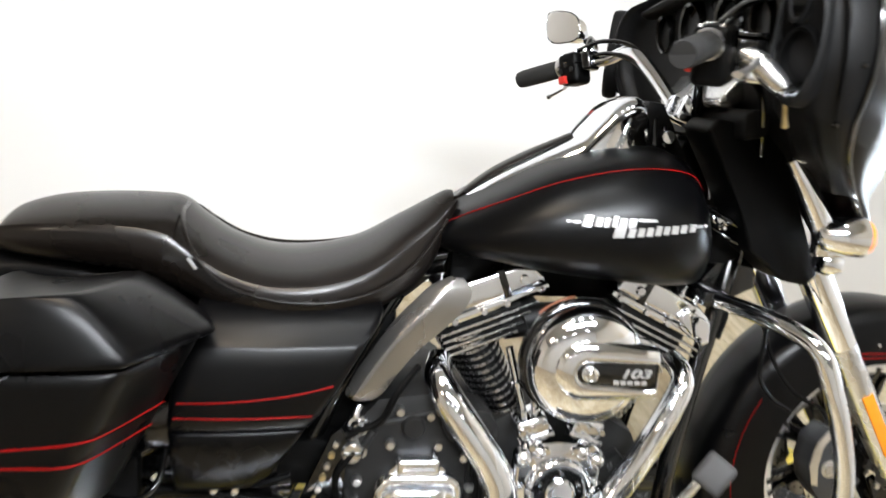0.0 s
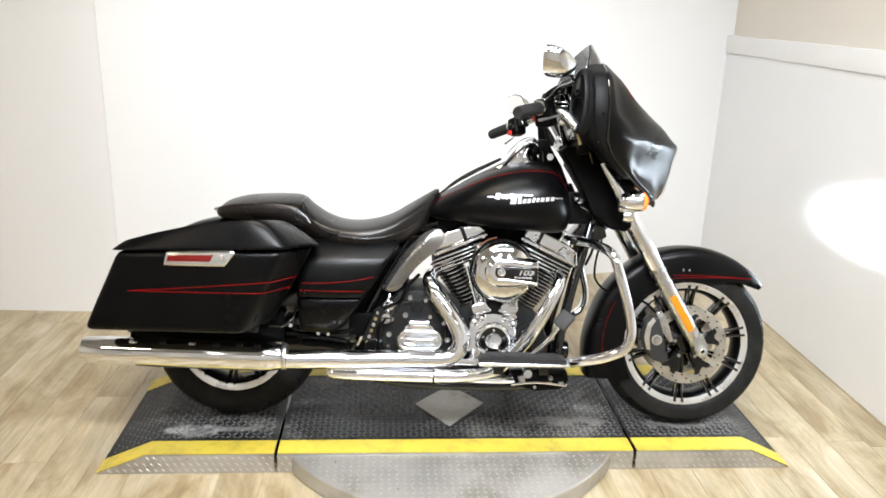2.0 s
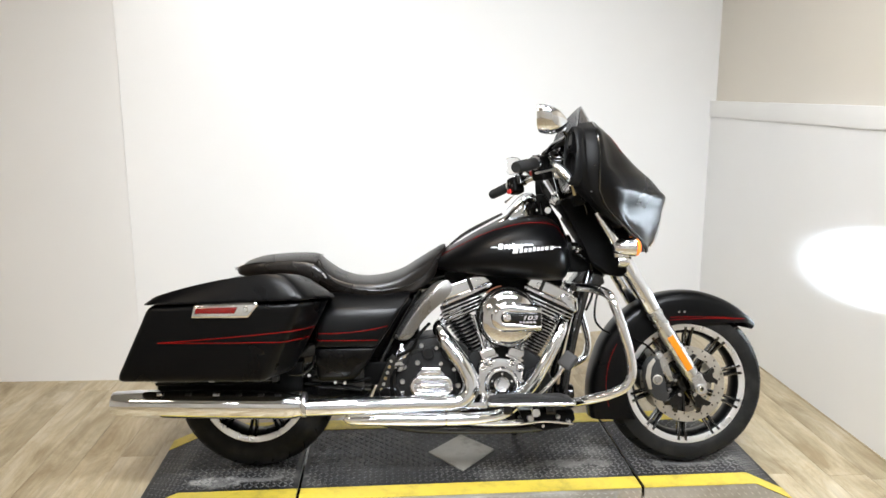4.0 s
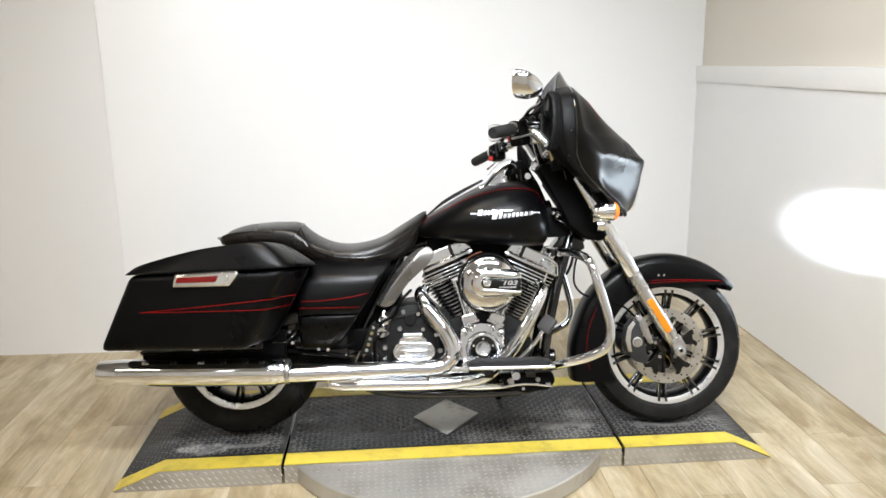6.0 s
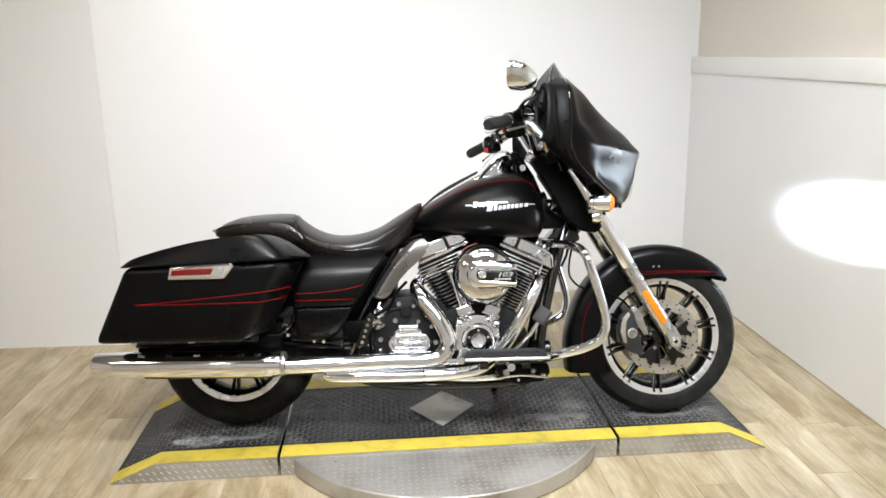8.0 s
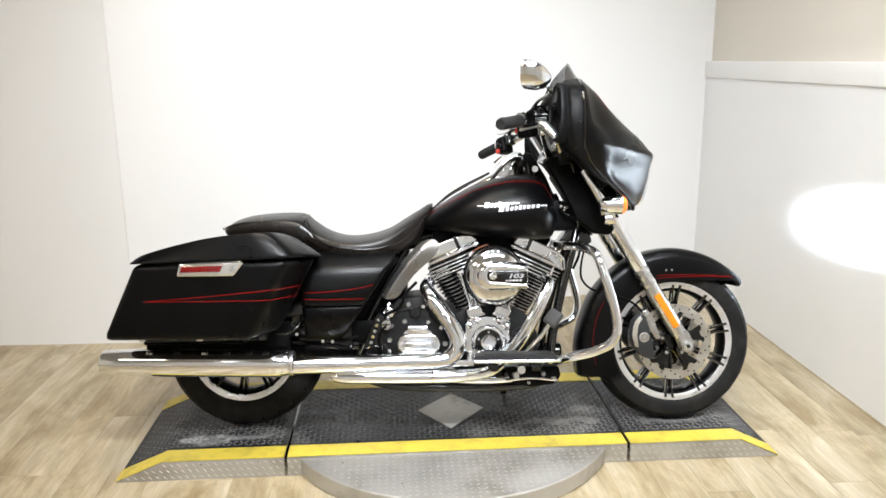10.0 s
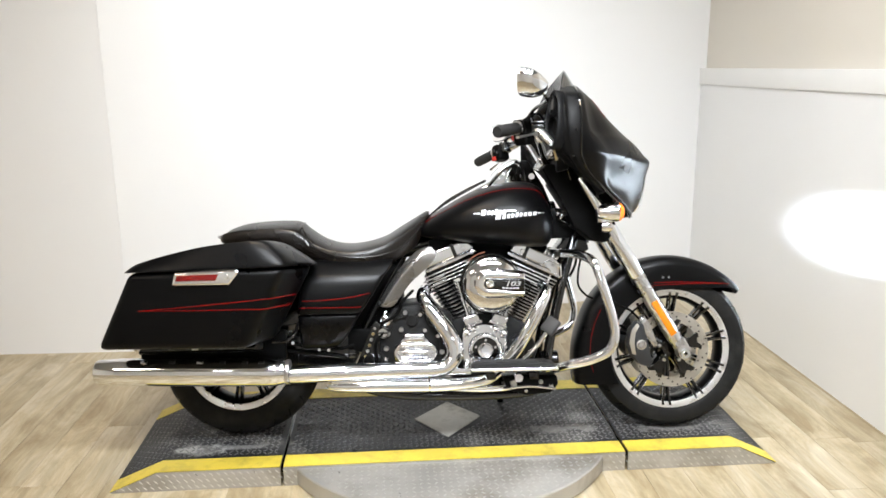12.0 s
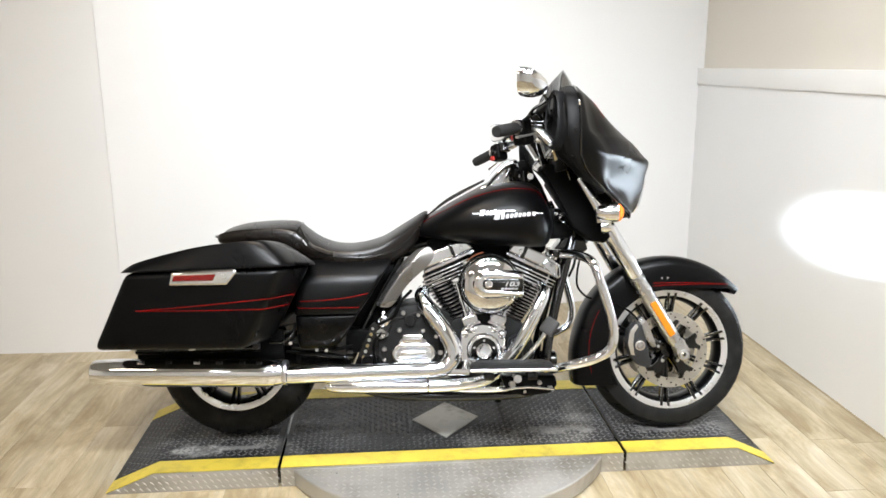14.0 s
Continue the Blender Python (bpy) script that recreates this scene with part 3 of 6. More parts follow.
def front_inner(d):
    return max(0.240, min(0.340, 0.238 / math.sin(radians(d)))) if d < 95 else 0.240


ffender = fender("front_fender", (FW[0] - 0.002, FW[1] - 0.002), lambda d: 0.363 + 0.026 * max(0.0, (d - 160) / 40) ** 1.5, 0.083, 40.8, lambda q: 180 + math.degrees(math.asin(0.129 / q)), front_inner,
                 "satin black front fender with twin red pinstripes")
rear_fender = fender("rear_fender", RW, lambda d: 0.432, 0.115, 20, lambda q: 165, lambda d: 0.34, "satin black rear fender")
for lo, hi, z0, z1 in ((0.765, 1.045, 0.559, 0.562), (0.765, 1.055, 0.570, 0.562)):
    pts = [(lo + (hi - lo) * k / 8, -0.0838, z0 + (z1 - z0) * k / 8 + 0.004 * math.sin(math.pi * k / 8)) for k in range(9)]
    P("pinstripe", tube(pts, 0.0013, 6, 1), RED, "thin red pinstripe", ffender)
arc = [(FW[0] + 0.318 * math.cos(radians(d)), -0.0838, FW[1] + 0.318 * math.sin(radians(d))) for d in range(150, 197, 5)]
P("pinstripe", tube(arc, 0.0010, 6, 1), RED, "thin red pinstripe", ffender)
for x in (0.800, 0.822):
    P("fender_bolt", lathe([(0, -0.088), (0.004, -0.088), (0.005, -0.082)], (x, 0, 0.590), "y", 8), SATIN, "", ffender)


# saddlebags
def saddlebag(s):
    near = s < 0
    f = lambda pts: [(x if near or x < -0.62 else -0.62 + 0.3 * (x + 0.62), y * -s, z if near else z - 0.015) for x, y, z in pts]
    lower = [(-1.198, -0.24, 0.398), (-1.207, -0.468, 0.398), (-0.712, -0.470, 0.394), (-0.638, -0.34, 0.415), (-0.650, -0.24, 0.415)]
    upper = [(-1.090, -0.23, 0.655), (-1.092, -0.480, 0.655), (-0.585, -0.480, 0.664), (-0.506, -0.325, 0.668), (-0.530, -0.23, 0.668)]
    bag = P("saddlebag", hull_of(f(lower), f(upper), 0.026, 5), PAINT, "satin black hard saddlebag with red pinstripes and chrome latch")
    lip = [(-1.104, -0.22, 0.655), (-1.107, -0.30, 0.655), (-1.107, -0.44, 0.655), (-1.092, -0.485, 0.655), (-1.0, -0.488, 0.658), (-0.85, -0.490, 0.662), (-0.70, -0.490, 0.666),
           (-0.604, -0.488, 0.669), (-0.570, -0.472, 0.670), (-0.530, -0.400, 0.669), (-0.500, -0.338, 0.667), (-0.494, -0.306, 0.666), (-0.518, -0.22, 0.662)]
    ridge = [(-1.072, -0.22, 0.684), (-1.072, -0.30, 0.684), (-1.071, -0.42, 0.684), (-1.056, -0.458, 0.688), (-0.97, -0.464, 0.712), (-0.85, -0.467, 0.738), (-0.73, -0.467, 0.753),
             (-0.676, -0.462, 0.756), (-0.646, -0.444, 0.756), (-0.622, -0.370, 0.751), (-0.612, -0.320, 0.746), (-0.610, -0.28, 0.741), (-0.622, -0.22, 0.734)]
    lip, ridge = smooth_line(lip, 3), smooth_line(ridge, 3)
    rings = []
    for out, up in ((0.03, 0.0), (0.0, 0.03), (0.01, 0.09), (0.09, 0.19), (0.27, 0.39), (0.50, 0.62), (0.74, 0.84), (0.92, 0.965), (1.0, 1.0)):
        ring = [(p[0] + (q[0] - p[0]) * out, p[1] + (q[1] - p[1]) * out, p[2] + (q[2] - p[2]) * up) for p, q in zip(lip, ridge)]
        rings.append(f(ring))
    for k in (0.04, 0.15, 0.3, 0.5, 0.75, 0.97):
        rings.append(f([(q[0] + (-0.82 - q[0]) * k * 0.8, q[1] + (-0.24 - q[1]) * k, q[2] - 0.022 * k) for q in ridge]))
    bm = loft(rings)
    P("lid", bm, PAINT, "satin black saddlebag lid", bag, 52)
    if s > 0:
        return bag
    lp = [(-0.945, 0.612), (-0.757, 0.612), (-0.722, 0.656), (-0.733, 0.664), (-0.935, 0.656)]
    P("latch", plate(lp, -0.497, -0.470, 0.007, seg=3), CHROME, "chrome latch plate", bag)
    P("reflector", plate([(-0.932, 0.6265), (-0.800, 0.6275), (-0.790, 0.6485), (-0.926, 0.6455)], -0.5005, -0.489, 0.0025), REDLENS, "red saddlebag reflector", bag)
    P("latch_button", lathe([(0, -0.501), (0.007, -0.501), (0.009, -0.498), (0.009, -0.490)], (-0.765, 0, 0.640), "y", 16), CHROME, "", bag)
    for z0, z1, z2 in ((0.529, 0.540, 0.563), (0.529, 0.528, 0.529)):
        f2 = (z2 - 0.394) / 0.27
        ax, ay, bx, by = -0.712 + 0.127 * f2, -0.470 - 0.010 * f2, -0.638 + 0.132 * f2, -0.34 + 0.015 * f2
        far = math.hypot(bx - ax, by - ay)
        dx, dy = (bx - ax) / far, (by - ay) / far
        zc = z1 + (z2 - z1) * 0.94
        pts = [(-1.060, -0.4752, z0), (-0.90, -0.4758, z1), (ax - 0.06, ay - 0.0012, z1 + (z2 - z1) * 0.78), (ax - 0.024, ay - 0.0014, zc), (ax + 0.005 * dx - 0.004, ay + 0.006 * dy + 0.001, z2), (ax + 0.026 * dx + 0.003 * dy, ay + 0.026 * dy - 0.003 * dx, z2 + 0.001),
               (ax + 0.5 * (bx - ax) + 0.0045 * dy, ay + 0.5 * (by - ay) - 0.0045 * dx, z2 + 0.003), (ax + 0.9 * (bx - ax) + 0.003 * dy, ay + 0.9 * (by - ay) - 0.003 * dx, z2 + 0.005)]
        P("pinstripe", tube(pts, 0.0014, 6, 3), RED, "thin red pinstripe", bag)
    return bag


saddlebag(-1), saddlebag(1)
rail = tube([(-0.655, -0.31, 0.395), (-0.605, -0.33, 0.402), (-0.575, -0.32, 0.425), (-0.572, -0.27, 0.455)], 0.0055, 12, 6)
P("bag_guard_rail", rail, GLOSS, "black saddlebag guard rail")
for x in (-1.12, -1.02, -0.92, -0.84, -0.76, -0.70):
    P("bag_bracket", box(x - 0.010, x + 0.010, -0.34, -0.30, 0.376, 0.394, 0.003), SATIN if x in (-1.12, -0.92) else GREYCAST)
# Added black box that closes the see-through gap between bag and muffler.
P("bag_gap_filler", box(-1.14, -0.62, -0.245, -0.215, 0.325, 0.43, 0.006), PLASTIC)
P("bag_support", tube([(-1.14, -0.25, 0.365), (-0.70, -0.25, 0.37)], 0.016, 10, 1), GLOSS)


# exhaust
def muffler(s):
    y = 0.295 * s
    prof = [(0.030, -1.275), (0.040, -1.275), (0.043, -1.267), (0.048, -1.19), (0.050, -1.0), (0.050, -0.68), (0.048, -0.645), (0.041, -0.618), (0.036, -0.602), (0.030, -0.602)]
    ob = P("muffler", lathe([(r, h) for r, h in prof], (0, y, 0.286), "x", 40), CHROME, "long chrome slip-on muffler")
    ob.matrix_basis = Matrix.Translation((-0.6, y, 0.286)) @ pose(0, 0, 0, 0, 1.0, 0) @ Matrix.Translation((0.6, -y, -0.286))
    P("muffler_mouth", lathe([(0.0, -1.26), (0.030, -1.26), (0.031, -1.275)], (0, y, 0.286), "x", 32), GLOSS, "", ob)
    P("muffler_clamp", lathe([(0.034, -0.612), (0.044, -0.612), (0.046, -0.606), (0.044, -0.598), (0.034, -0.598)], (0, y, 0.286), "x", 32), SATIN, "", ob)
    return ob


muffler(-1), muffler(1)
HEADER = [(-0.60, -0.288, 0.276), (-0.40, -0.270, 0.277), (-0.20, -0.245, 0.276), (-0.072, -0.232, 0.276), (-0.026, -0.226, 0.299), (-0.008, -0.221, 0.340),
          (-0.026, -0.212, 0.392), (-0.062, -0.200, 0.444), (-0.104, -0.180, 0.502), (-0.122, -0.150, 0.537), (-0.114, -0.105, 0.555)]
P("rear_header", tube(HEADER, [0.0315] * 7 + [0.031, 0.030, 0.027, 0.024], 24, 5), CHROME, "chrome rear exhaust header with heat shield")
P("exhaust_collector", tube([(-0.465, -0.262, 0.236), (-0.44, -0.264, 0.228), (-0.30, -0.265, 0.226), (-0.105, -0.263, 0.224)], [0.012, 0.021, 0.024, 0.024], 18, 3), CHROME,
  "chrome exhaust collector shield")
P("front_header", tube([(-0.10, -0.262, 0.224), (0.0, -0.26, 0.226), (0.10, -0.24, 0.236), (0.16, -0.215, 0.275), (0.218, -0.205, 0.340), (0.266, -0.2, 0.415), (0.312, -0.192, 0.50),
                        (0.334, -0.175, 0.548), (0.327, -0.13, 0.572)], [0.0245, 0.022, 0.020, 0.024, 0.026, 0.025, 0.0235, 0.022, 0.020], 22, 5), CHROME, "chrome front exhaust header")
P("header_shield", tube([(0.200, -0.220, 0.325), (0.246, -0.216, 0.40), (0.290, -0.210, 0.48), (0.312, -0.204, 0.528)], [0.010, 0.017, 0.017, 0.009], 14, 4), CHROME, "chrome heat shield")


# seat
def seat():
    # x, top, bottom, half width, edge drop
    rows = [(-0.890, 0.768, 0.754, 0.060, 0.006), (-0.882, 0.780, 0.748, 0.095, 0.012), (-0.860, 0.798, 0.742, 0.125, 0.02), (-0.800, 0.817, 0.735, 0.148, 0.032),
            (-0.720, 0.826, 0.728, 0.155, 0.034), (-0.640, 0.828, 0.718, 0.158, 0.034), (-0.590, 0.823, 0.700, 0.160, 0.034), (-0.555, 0.796, 0.685, 0.163, 0.032),
            (-0.500, 0.760, 0.660, 0.175, 0.028), (-0.430, 0.739, 0.648, 0.188, 0.026), (-0.350, 0.741, 0.646, 0.190, 0.026), (-0.270, 0.763, 0.654, 0.172, 0.030),
            (-0.200, 0.804, 0.684, 0.140, 0.032), (-0.150, 0.834, 0.722, 0.110, 0.034), (-0.112, 0.856, 0.790, 0.080, 0.03), (-0.096, 0.858, 0.830, 0.060, 0.02)]
    rings = []
    for x, zt, zb, w, drop in smooth_line(rows, 5):
        w, h, drop = w * 1.12, zt - zb, drop * 1.5
        prof = [(-0.90 * w, zb), (-0.985 * w, zb + 0.22 * h), (-w, zb + 0.45 * h), (-0.965 * w, zb + 0.68 * h), (-0.86 * w, zt - drop - 0.10 * h), (-0.66 * w, zt - drop * 0.68),
                (-0.35 * w, zt - drop * 0.24), (0, zt)]
        prof = prof + [(-y, z) for y, z in prof[-2::-1]]
        rings.append([(x, y, z) for y, z in smooth_line(prof, 3)])
    ob = P("seat", loft(rings), LEATHER, "two-up black leather seat with stitched welts", sharp=70)
    welt = lambda pts: P("welt", tube(pts, 0.0032, 8, 6), LEATHER, "", ob)
    welt([(-0.575, -0.022, 0.818), (-0.572, -0.112, 0.812), (-0.562, -0.166, 0.790), (-0.540, -0.193, 0.755), (-0.50, -0.205, 0.715), (-0.43, -0.218, 0.693),
          (-0.34, -0.220, 0.687), (-0.26, -0.197, 0.698), (-0.20, -0.162, 0.724), (-0.155, -0.130, 0.764), (-0.116, -0.095, 0.815)])
    P("seat_tag", box(-0.011, 0.011, -0.002, 0.002, -0.0022, 0.0022, 0.001, Matrix.Translation((-0.545, -0.196, 0.742)) @ pose(0, 0, 0, 0, 55, 0)), BADGE, "", ob)
    return ob


seat()
P("passenger_strap_bolt", lathe([(0, -0.02), (0.006, -0.02), (0.007, 0)], (-0.895, -0.06, 0.768), "y", 10), SATIN)


# side cover
COVER = [  # z, rear x, front x, how far out
    (0.487, -0.572, -0.350, 0.272), (0.491, -0.572, -0.346, 0.277), (0.512, -0.570, -0.331, 0.2800), (0.552, -0.566, -0.304, 0.2775), (0.592, -0.560, -0.280, 0.2715), (0.620, -0.555, -0.263, 0.2640),
    (0.626, -0.552, -0.259, 0.2600), (0.633, -0.548, -0.253, 0.2530), (0.652, -0.542, -0.238, 0.2370), (0.670, -0.536, -0.231, 0.2160), (0.679, -0.534, -0.233, 0.2000)]
COVER_LOW = [(0.358, -0.560, -0.446, 0.222), (0.363, -0.564, -0.436, 0.232), (0.385, -0.568, -0.412, 0.243), (0.430, -0.571, -0.382, 0.256), (0.476, -0.572, -0.356, 0.268), (0.481, -0.572, -0.354, 0.264)]


def cover_out(rows, x, z):
    """How far out the cover's face lies at x, z: bulging along its length, falling away to the front."""
    xl, xr, out = [float(np.interp(z, [r[0] for r in rows], [r[k] for r in rows])) for k in (1, 2, 3)]
    u = (x - xl) / (xr - xl)
    return out - 0.030 * max(0.0, u - 0.30) ** 2 - 0.020 * max(0.0, 0.30 - u) ** 2


def side_cover(s):
    def shell(rows):
        rings = []
        for z, xl, xr, _ in rows:
            face = []
            for u in (0.0, 0.012, 0.04, 0.12, 0.24, 0.36, 0.48, 0.60, 0.72, 0.84, 0.94, 0.98, 1.0):
                x = xl + (xr - xl) * u
                lip = 0.010 * max(0.0, 1 - min(u, 1 - u) / 0.03) ** 2
                face.append((x, s * (cover_out(rows, x, z) - lip), z))
            rings.append(face + [(xr - 0.004, s * 0.10, z), (xl + 0.004, s * 0.10, z)])
        return loft(rings)
    ob = P("side_cover", shell(COVER), PAINT, "satin black side cover with red pinstripes", sharp=60)
    P("lower_cover", shell(COVER_LOW), PAINT, "", ob, 60)
    if s < 0:
        for pts in ([(-0.555, 0.536), (-0.50, 0.537), (-0.45, 0.540), (-0.40, 0.545), (-0.36, 0.551), (-0.312, 0.561)], [(-0.560, 0.512), (-0.50, 0.511), (-0.45, 0.511), (-0.40, 0.511), (-0.345, 0.511)]):
            P("pinstripe", tube([(x, -cover_out(COVER, x, z) - 0.0006, z) for x, z in pts], 0.0014, 6, 5), RED, "thin red pinstripe", ob)
    return ob


side_cover(-1), side_cover(1)


def heat_deflector(s):
    # rear edge x, z and front edge x, z, from the top down
    rows = [(-0.112, 0.722, -0.090, 0.720), (-0.145, 0.706, -0.074, 0.700), (-0.175, 0.677, -0.083, 0.670), (-0.205, 0.645, -0.115, 0.636), (-0.240, 0.598, -0.166, 0.590),
            (-0.270, 0.552, -0.203, 0.543), (-0.284, 0.525, -0.222, 0.516), (-0.288, 0.510, -0.240, 0.502), (-0.274, 0.500, -0.256, 0.498)]
    rings = []
    for xa, za, xb, zb in smooth_line(rows, 4):
        deep = 0.148 + 0.022 * (0.722 - (za + zb) / 2) / 0.22
        wide = math.hypot(xb - xa, zb - za) / 0.09
        pts = []
        for k in range(13):
            u = k / 12
            swell = 0.022 * (u / 0.28) if u < 0.28 else 0.022 * (1 - ((u - 0.28) / 0.72) ** 1.3 * 0.62)
            pts.append((xa + (xb - xa) * u, (deep + swell * wide) * s, za + (zb - za) * u))
        rings.append(pts + [(px, py - 0.005 * s, pz) for px, py, pz in pts[::-1]])
    return P("heat_deflector", loft(rings), DEFLECT, "satin dark grey mid-frame air deflector", sharp=50)


heat_deflector(-1), heat_deflector(1)


# tank
TANK_RINGS = []


def tank():
    rows = [(-0.150, 0.785, 0.762, 0.045), (-0.135, 0.800, 0.752, 0.078), (-0.092, 0.834, 0.741, 0.118), (-0.021, 0.876, 0.734, 0.158), (0.062, 0.920, 0.723, 0.184),
            (0.165, 0.952, 0.714, 0.198), (0.250, 0.959, 0.707, 0.196), (0.310, 0.945, 0.705, 0.180), (0.348, 0.895, 0.711, 0.150), (0.367, 0.840, 0.745, 0.115), (0.374, 0.800, 0.765, 0.080)]
    rings = []
    rows = [(x + 0.003, zt + 0.004, zb + 0.010, 1.20 * w) for x, zt, zb, w in rows]
    for x, zt, zb, w in smooth_line(rows, 5):
        h = zt - zb
        prof = [(-0.50 * w, zb), (-0.80 * w, zb + 0.05 * h), (-0.955 * w, zb + 0.20 * h), (-w, zb + 0.40 * h), (-0.965 * w, zb + 0.60 * h), (-0.85 * w, zb + 0.79 * h),
                (-0.66 * w, zb + 0.93 * h), (-0.40 * w, zb + 0.995 * h), (0, zt + 0.006)]
        prof = prof + [(-y, z) for y, z in prof[-2::-1]]
        rings.append([(x, y, z) for y, z in smooth_line(prof, 3)])
    TANK_RINGS.extend(rings)
    ob = P("fuel_tank", loft(rings), PAINT, "satin black fuel tank with red pinstripe and silver script badge", sharp=70)
    stripe = [(x, -0.757 * w - 0.0008, zb + 0.876 * (zt - zb) + 0.0004) for x, zt, zb, w in rows[1:-2]]
    P("pinstripe", tube(stripe, 0.0010, 6, 6), RED, "thin red pinstripe", ob)
    return ob


tank_ob = tank()


# the badge: slanted silver bars on the tank
def tank_side(x, z):
    """The y of the tank's skin on its outer side at x, z."""
    best = min(TANK_RINGS, key=lambda r: abs(r[0][0] - x))
    half = [p for p in best if p[1] <= 0]
    half.sort(key=lambda p: p[2])
    return float(np.interp(z, [p[2] for p in half], [p[1] for p in half]))


def badge_bar(u0, u1, v0, v1, slant=0.25):
    grow = lambda u: 0.066 + (u - 0.060) * 0.985
    u0, u1, v0, v1 = grow(u0), grow(u1), v0 + 0.006 + 0.03 * (u0 - 0.06), v1 + 0.006 + 0.03 * (u1 - 0.06)
    rings = []
    for k in range(5):
        x0 = u0 + (u1 - u0) * k / 4
        x1 = x0 + slant * (v1 - v0)
        ya, yb = tank_side(x0, v0), tank_side(x1, v1)
        rings.append([(x0, ya - 0.0022, v0), (x1, yb - 0.0022, v1), (x1, yb + 0.004, v1), (x0, ya + 0.004, v0)])
    return P("badge_bar", loft(rings), BADGE, "silver badge bar", tank_ob)


badge_bar(0.060, 0.083, 0.8335, 0.8366)
for k, (u, w) in enumerate(((0.085, 0.019), (0.106, 0.014), (0.122, 0.011), (0.135, 0.010), (0.147, 0.014), (0.163, 0.015))):
    badge_bar(u, u + 0.86 * w, 0.8275 + 0.001 * (k % 2), 0.8430 + (0.0035 if k in (0, 3) else 0))
badge_bar(0.182, 0.215, 0.8385, 0.8416)
for k, (u, w) in enumerate(((0.138, 0.022), (0.163, 0.014), (0.180, 0.013), (0.196, 0.013), (0.212, 0.012), (0.227, 0.012), (0.242, 0.015), (0.260, 0.015), (0.278, 0.015))):
    badge_bar(u, u + 0.86 * w, 0.8105 + 0.0012 * k, 0.8255 + 0.0009 * k + (0.002 if k in (0, 4) else 0))
badge_bar(0.296, 0.322, 0.8262, 0.8293)


# console and dash on the tank
def console():
    rows = [(-0.118, 0.808, 0.802, 0.022), (-0.095, 0.836, 0.80, 0.044), (-0.03, 0.886, 0.85, 0.058), (0.04, 0.926, 0.89, 0.068), (0.10, 0.957, 0.91, 0.075), (0.13, 0.974, 0.92, 0.078),
            (0.152, 0.998, 0.93, 0.080), (0.188, 1.036, 0.94, 0.080), (0.222, 1.055, 0.94, 0.074), (0.250, 1.052, 0.94, 0.064), (0.268, 1.020, 0.94, 0.050)]
    rings = []
    for x, zt, zb, w in smooth_line(rows, 5):
        prof = [(-w, zb), (-w * 0.99, zt - 0.030), (-0.90 * w, zt - 0.014), (-0.7 * w, zt - 0.005), (-0.4 * w, zt - 0.001), (0, zt + 0.001)]
        prof = prof + [(-y, z) for y, z in prof[-2::-1]]
        rings.append([(x, y, z) for y, z in smooth_line(prof, 2)])
    ob = P("tank_console", loft(rings), CHROME, "chrome tank console with black trim strip", sharp=60)
    P("console_trim", tube([(-0.100, 0, 0.834), (-0.03, 0, 0.890), (0.04, 0, 0.930), (0.128, 0, 0.975)], [0.012, 0.022, 0.025, 0.016], 14, 5, None, (1, 0.3)), LEATHER,
      "grey-black leather trim strip", ob)
    # Dark gap between console and tank, put in as a black tube.
    gap_line = [(x, -w * 1.005, max(zt - 0.028, zb)) for x, zt, zb, w in rows[1:-2]]
    P("console_gap_line", tube(gap_line, 0.0045, 8, 4), GLOSS, "black line for the gap along the console", ob)
    lean = Matrix.Translation((0.214, -0.070, 0.984)) @ pose(0, 0, 0, -8, 22, 4)
    P("console_buckle", box(-0.011, 0.011, -0.016, 0.010, -0.046, 0.030, 0.004, lean), CHROME, "square chrome trim piece", ob)
    P("ignition_cover", plate([(0.246, 0.960), (0.240, 1.020), (0.262, 1.050), (0.290, 1.046), (0.318, 1.000), (0.322, 0.962), (0.300, 0.945)], -0.050, 0.050, 0.008), PLASTIC,
      "black ignition switch housing", ob)
    for k in range(3):
        P("ignition_fin", plate([(0.252 + 0.02 * k, 0.965), (0.250 + 0.02 * k, 1.030 - 0.012 * k), (0.258 + 0.02 * k, 1.030 - 0.012 * k), (0.262 + 0.02 * k, 0.965)], -0.055, -0.045, 0.002), GLOSS, "", ob)
    P("ignition_knob", lathe([(0, -0.064), (0.012, -0.064), (0.014, -0.058), (0.014, -0.045)], (0.300, 0, 0.985), "y", 18), CHROME, "", ob)
    return ob


console()
# Added black piece that narrows the open gap before the tank.
P("tank_front_filler", plate([(0.285, 0.950), (0.318, 1.000), (0.345, 0.955), (0.378, 0.880), (0.390, 0.80), (0.360, 0.78)], -0.045, 0.045, 0.008), PLASTIC, "black filler piece before the fuel tank")


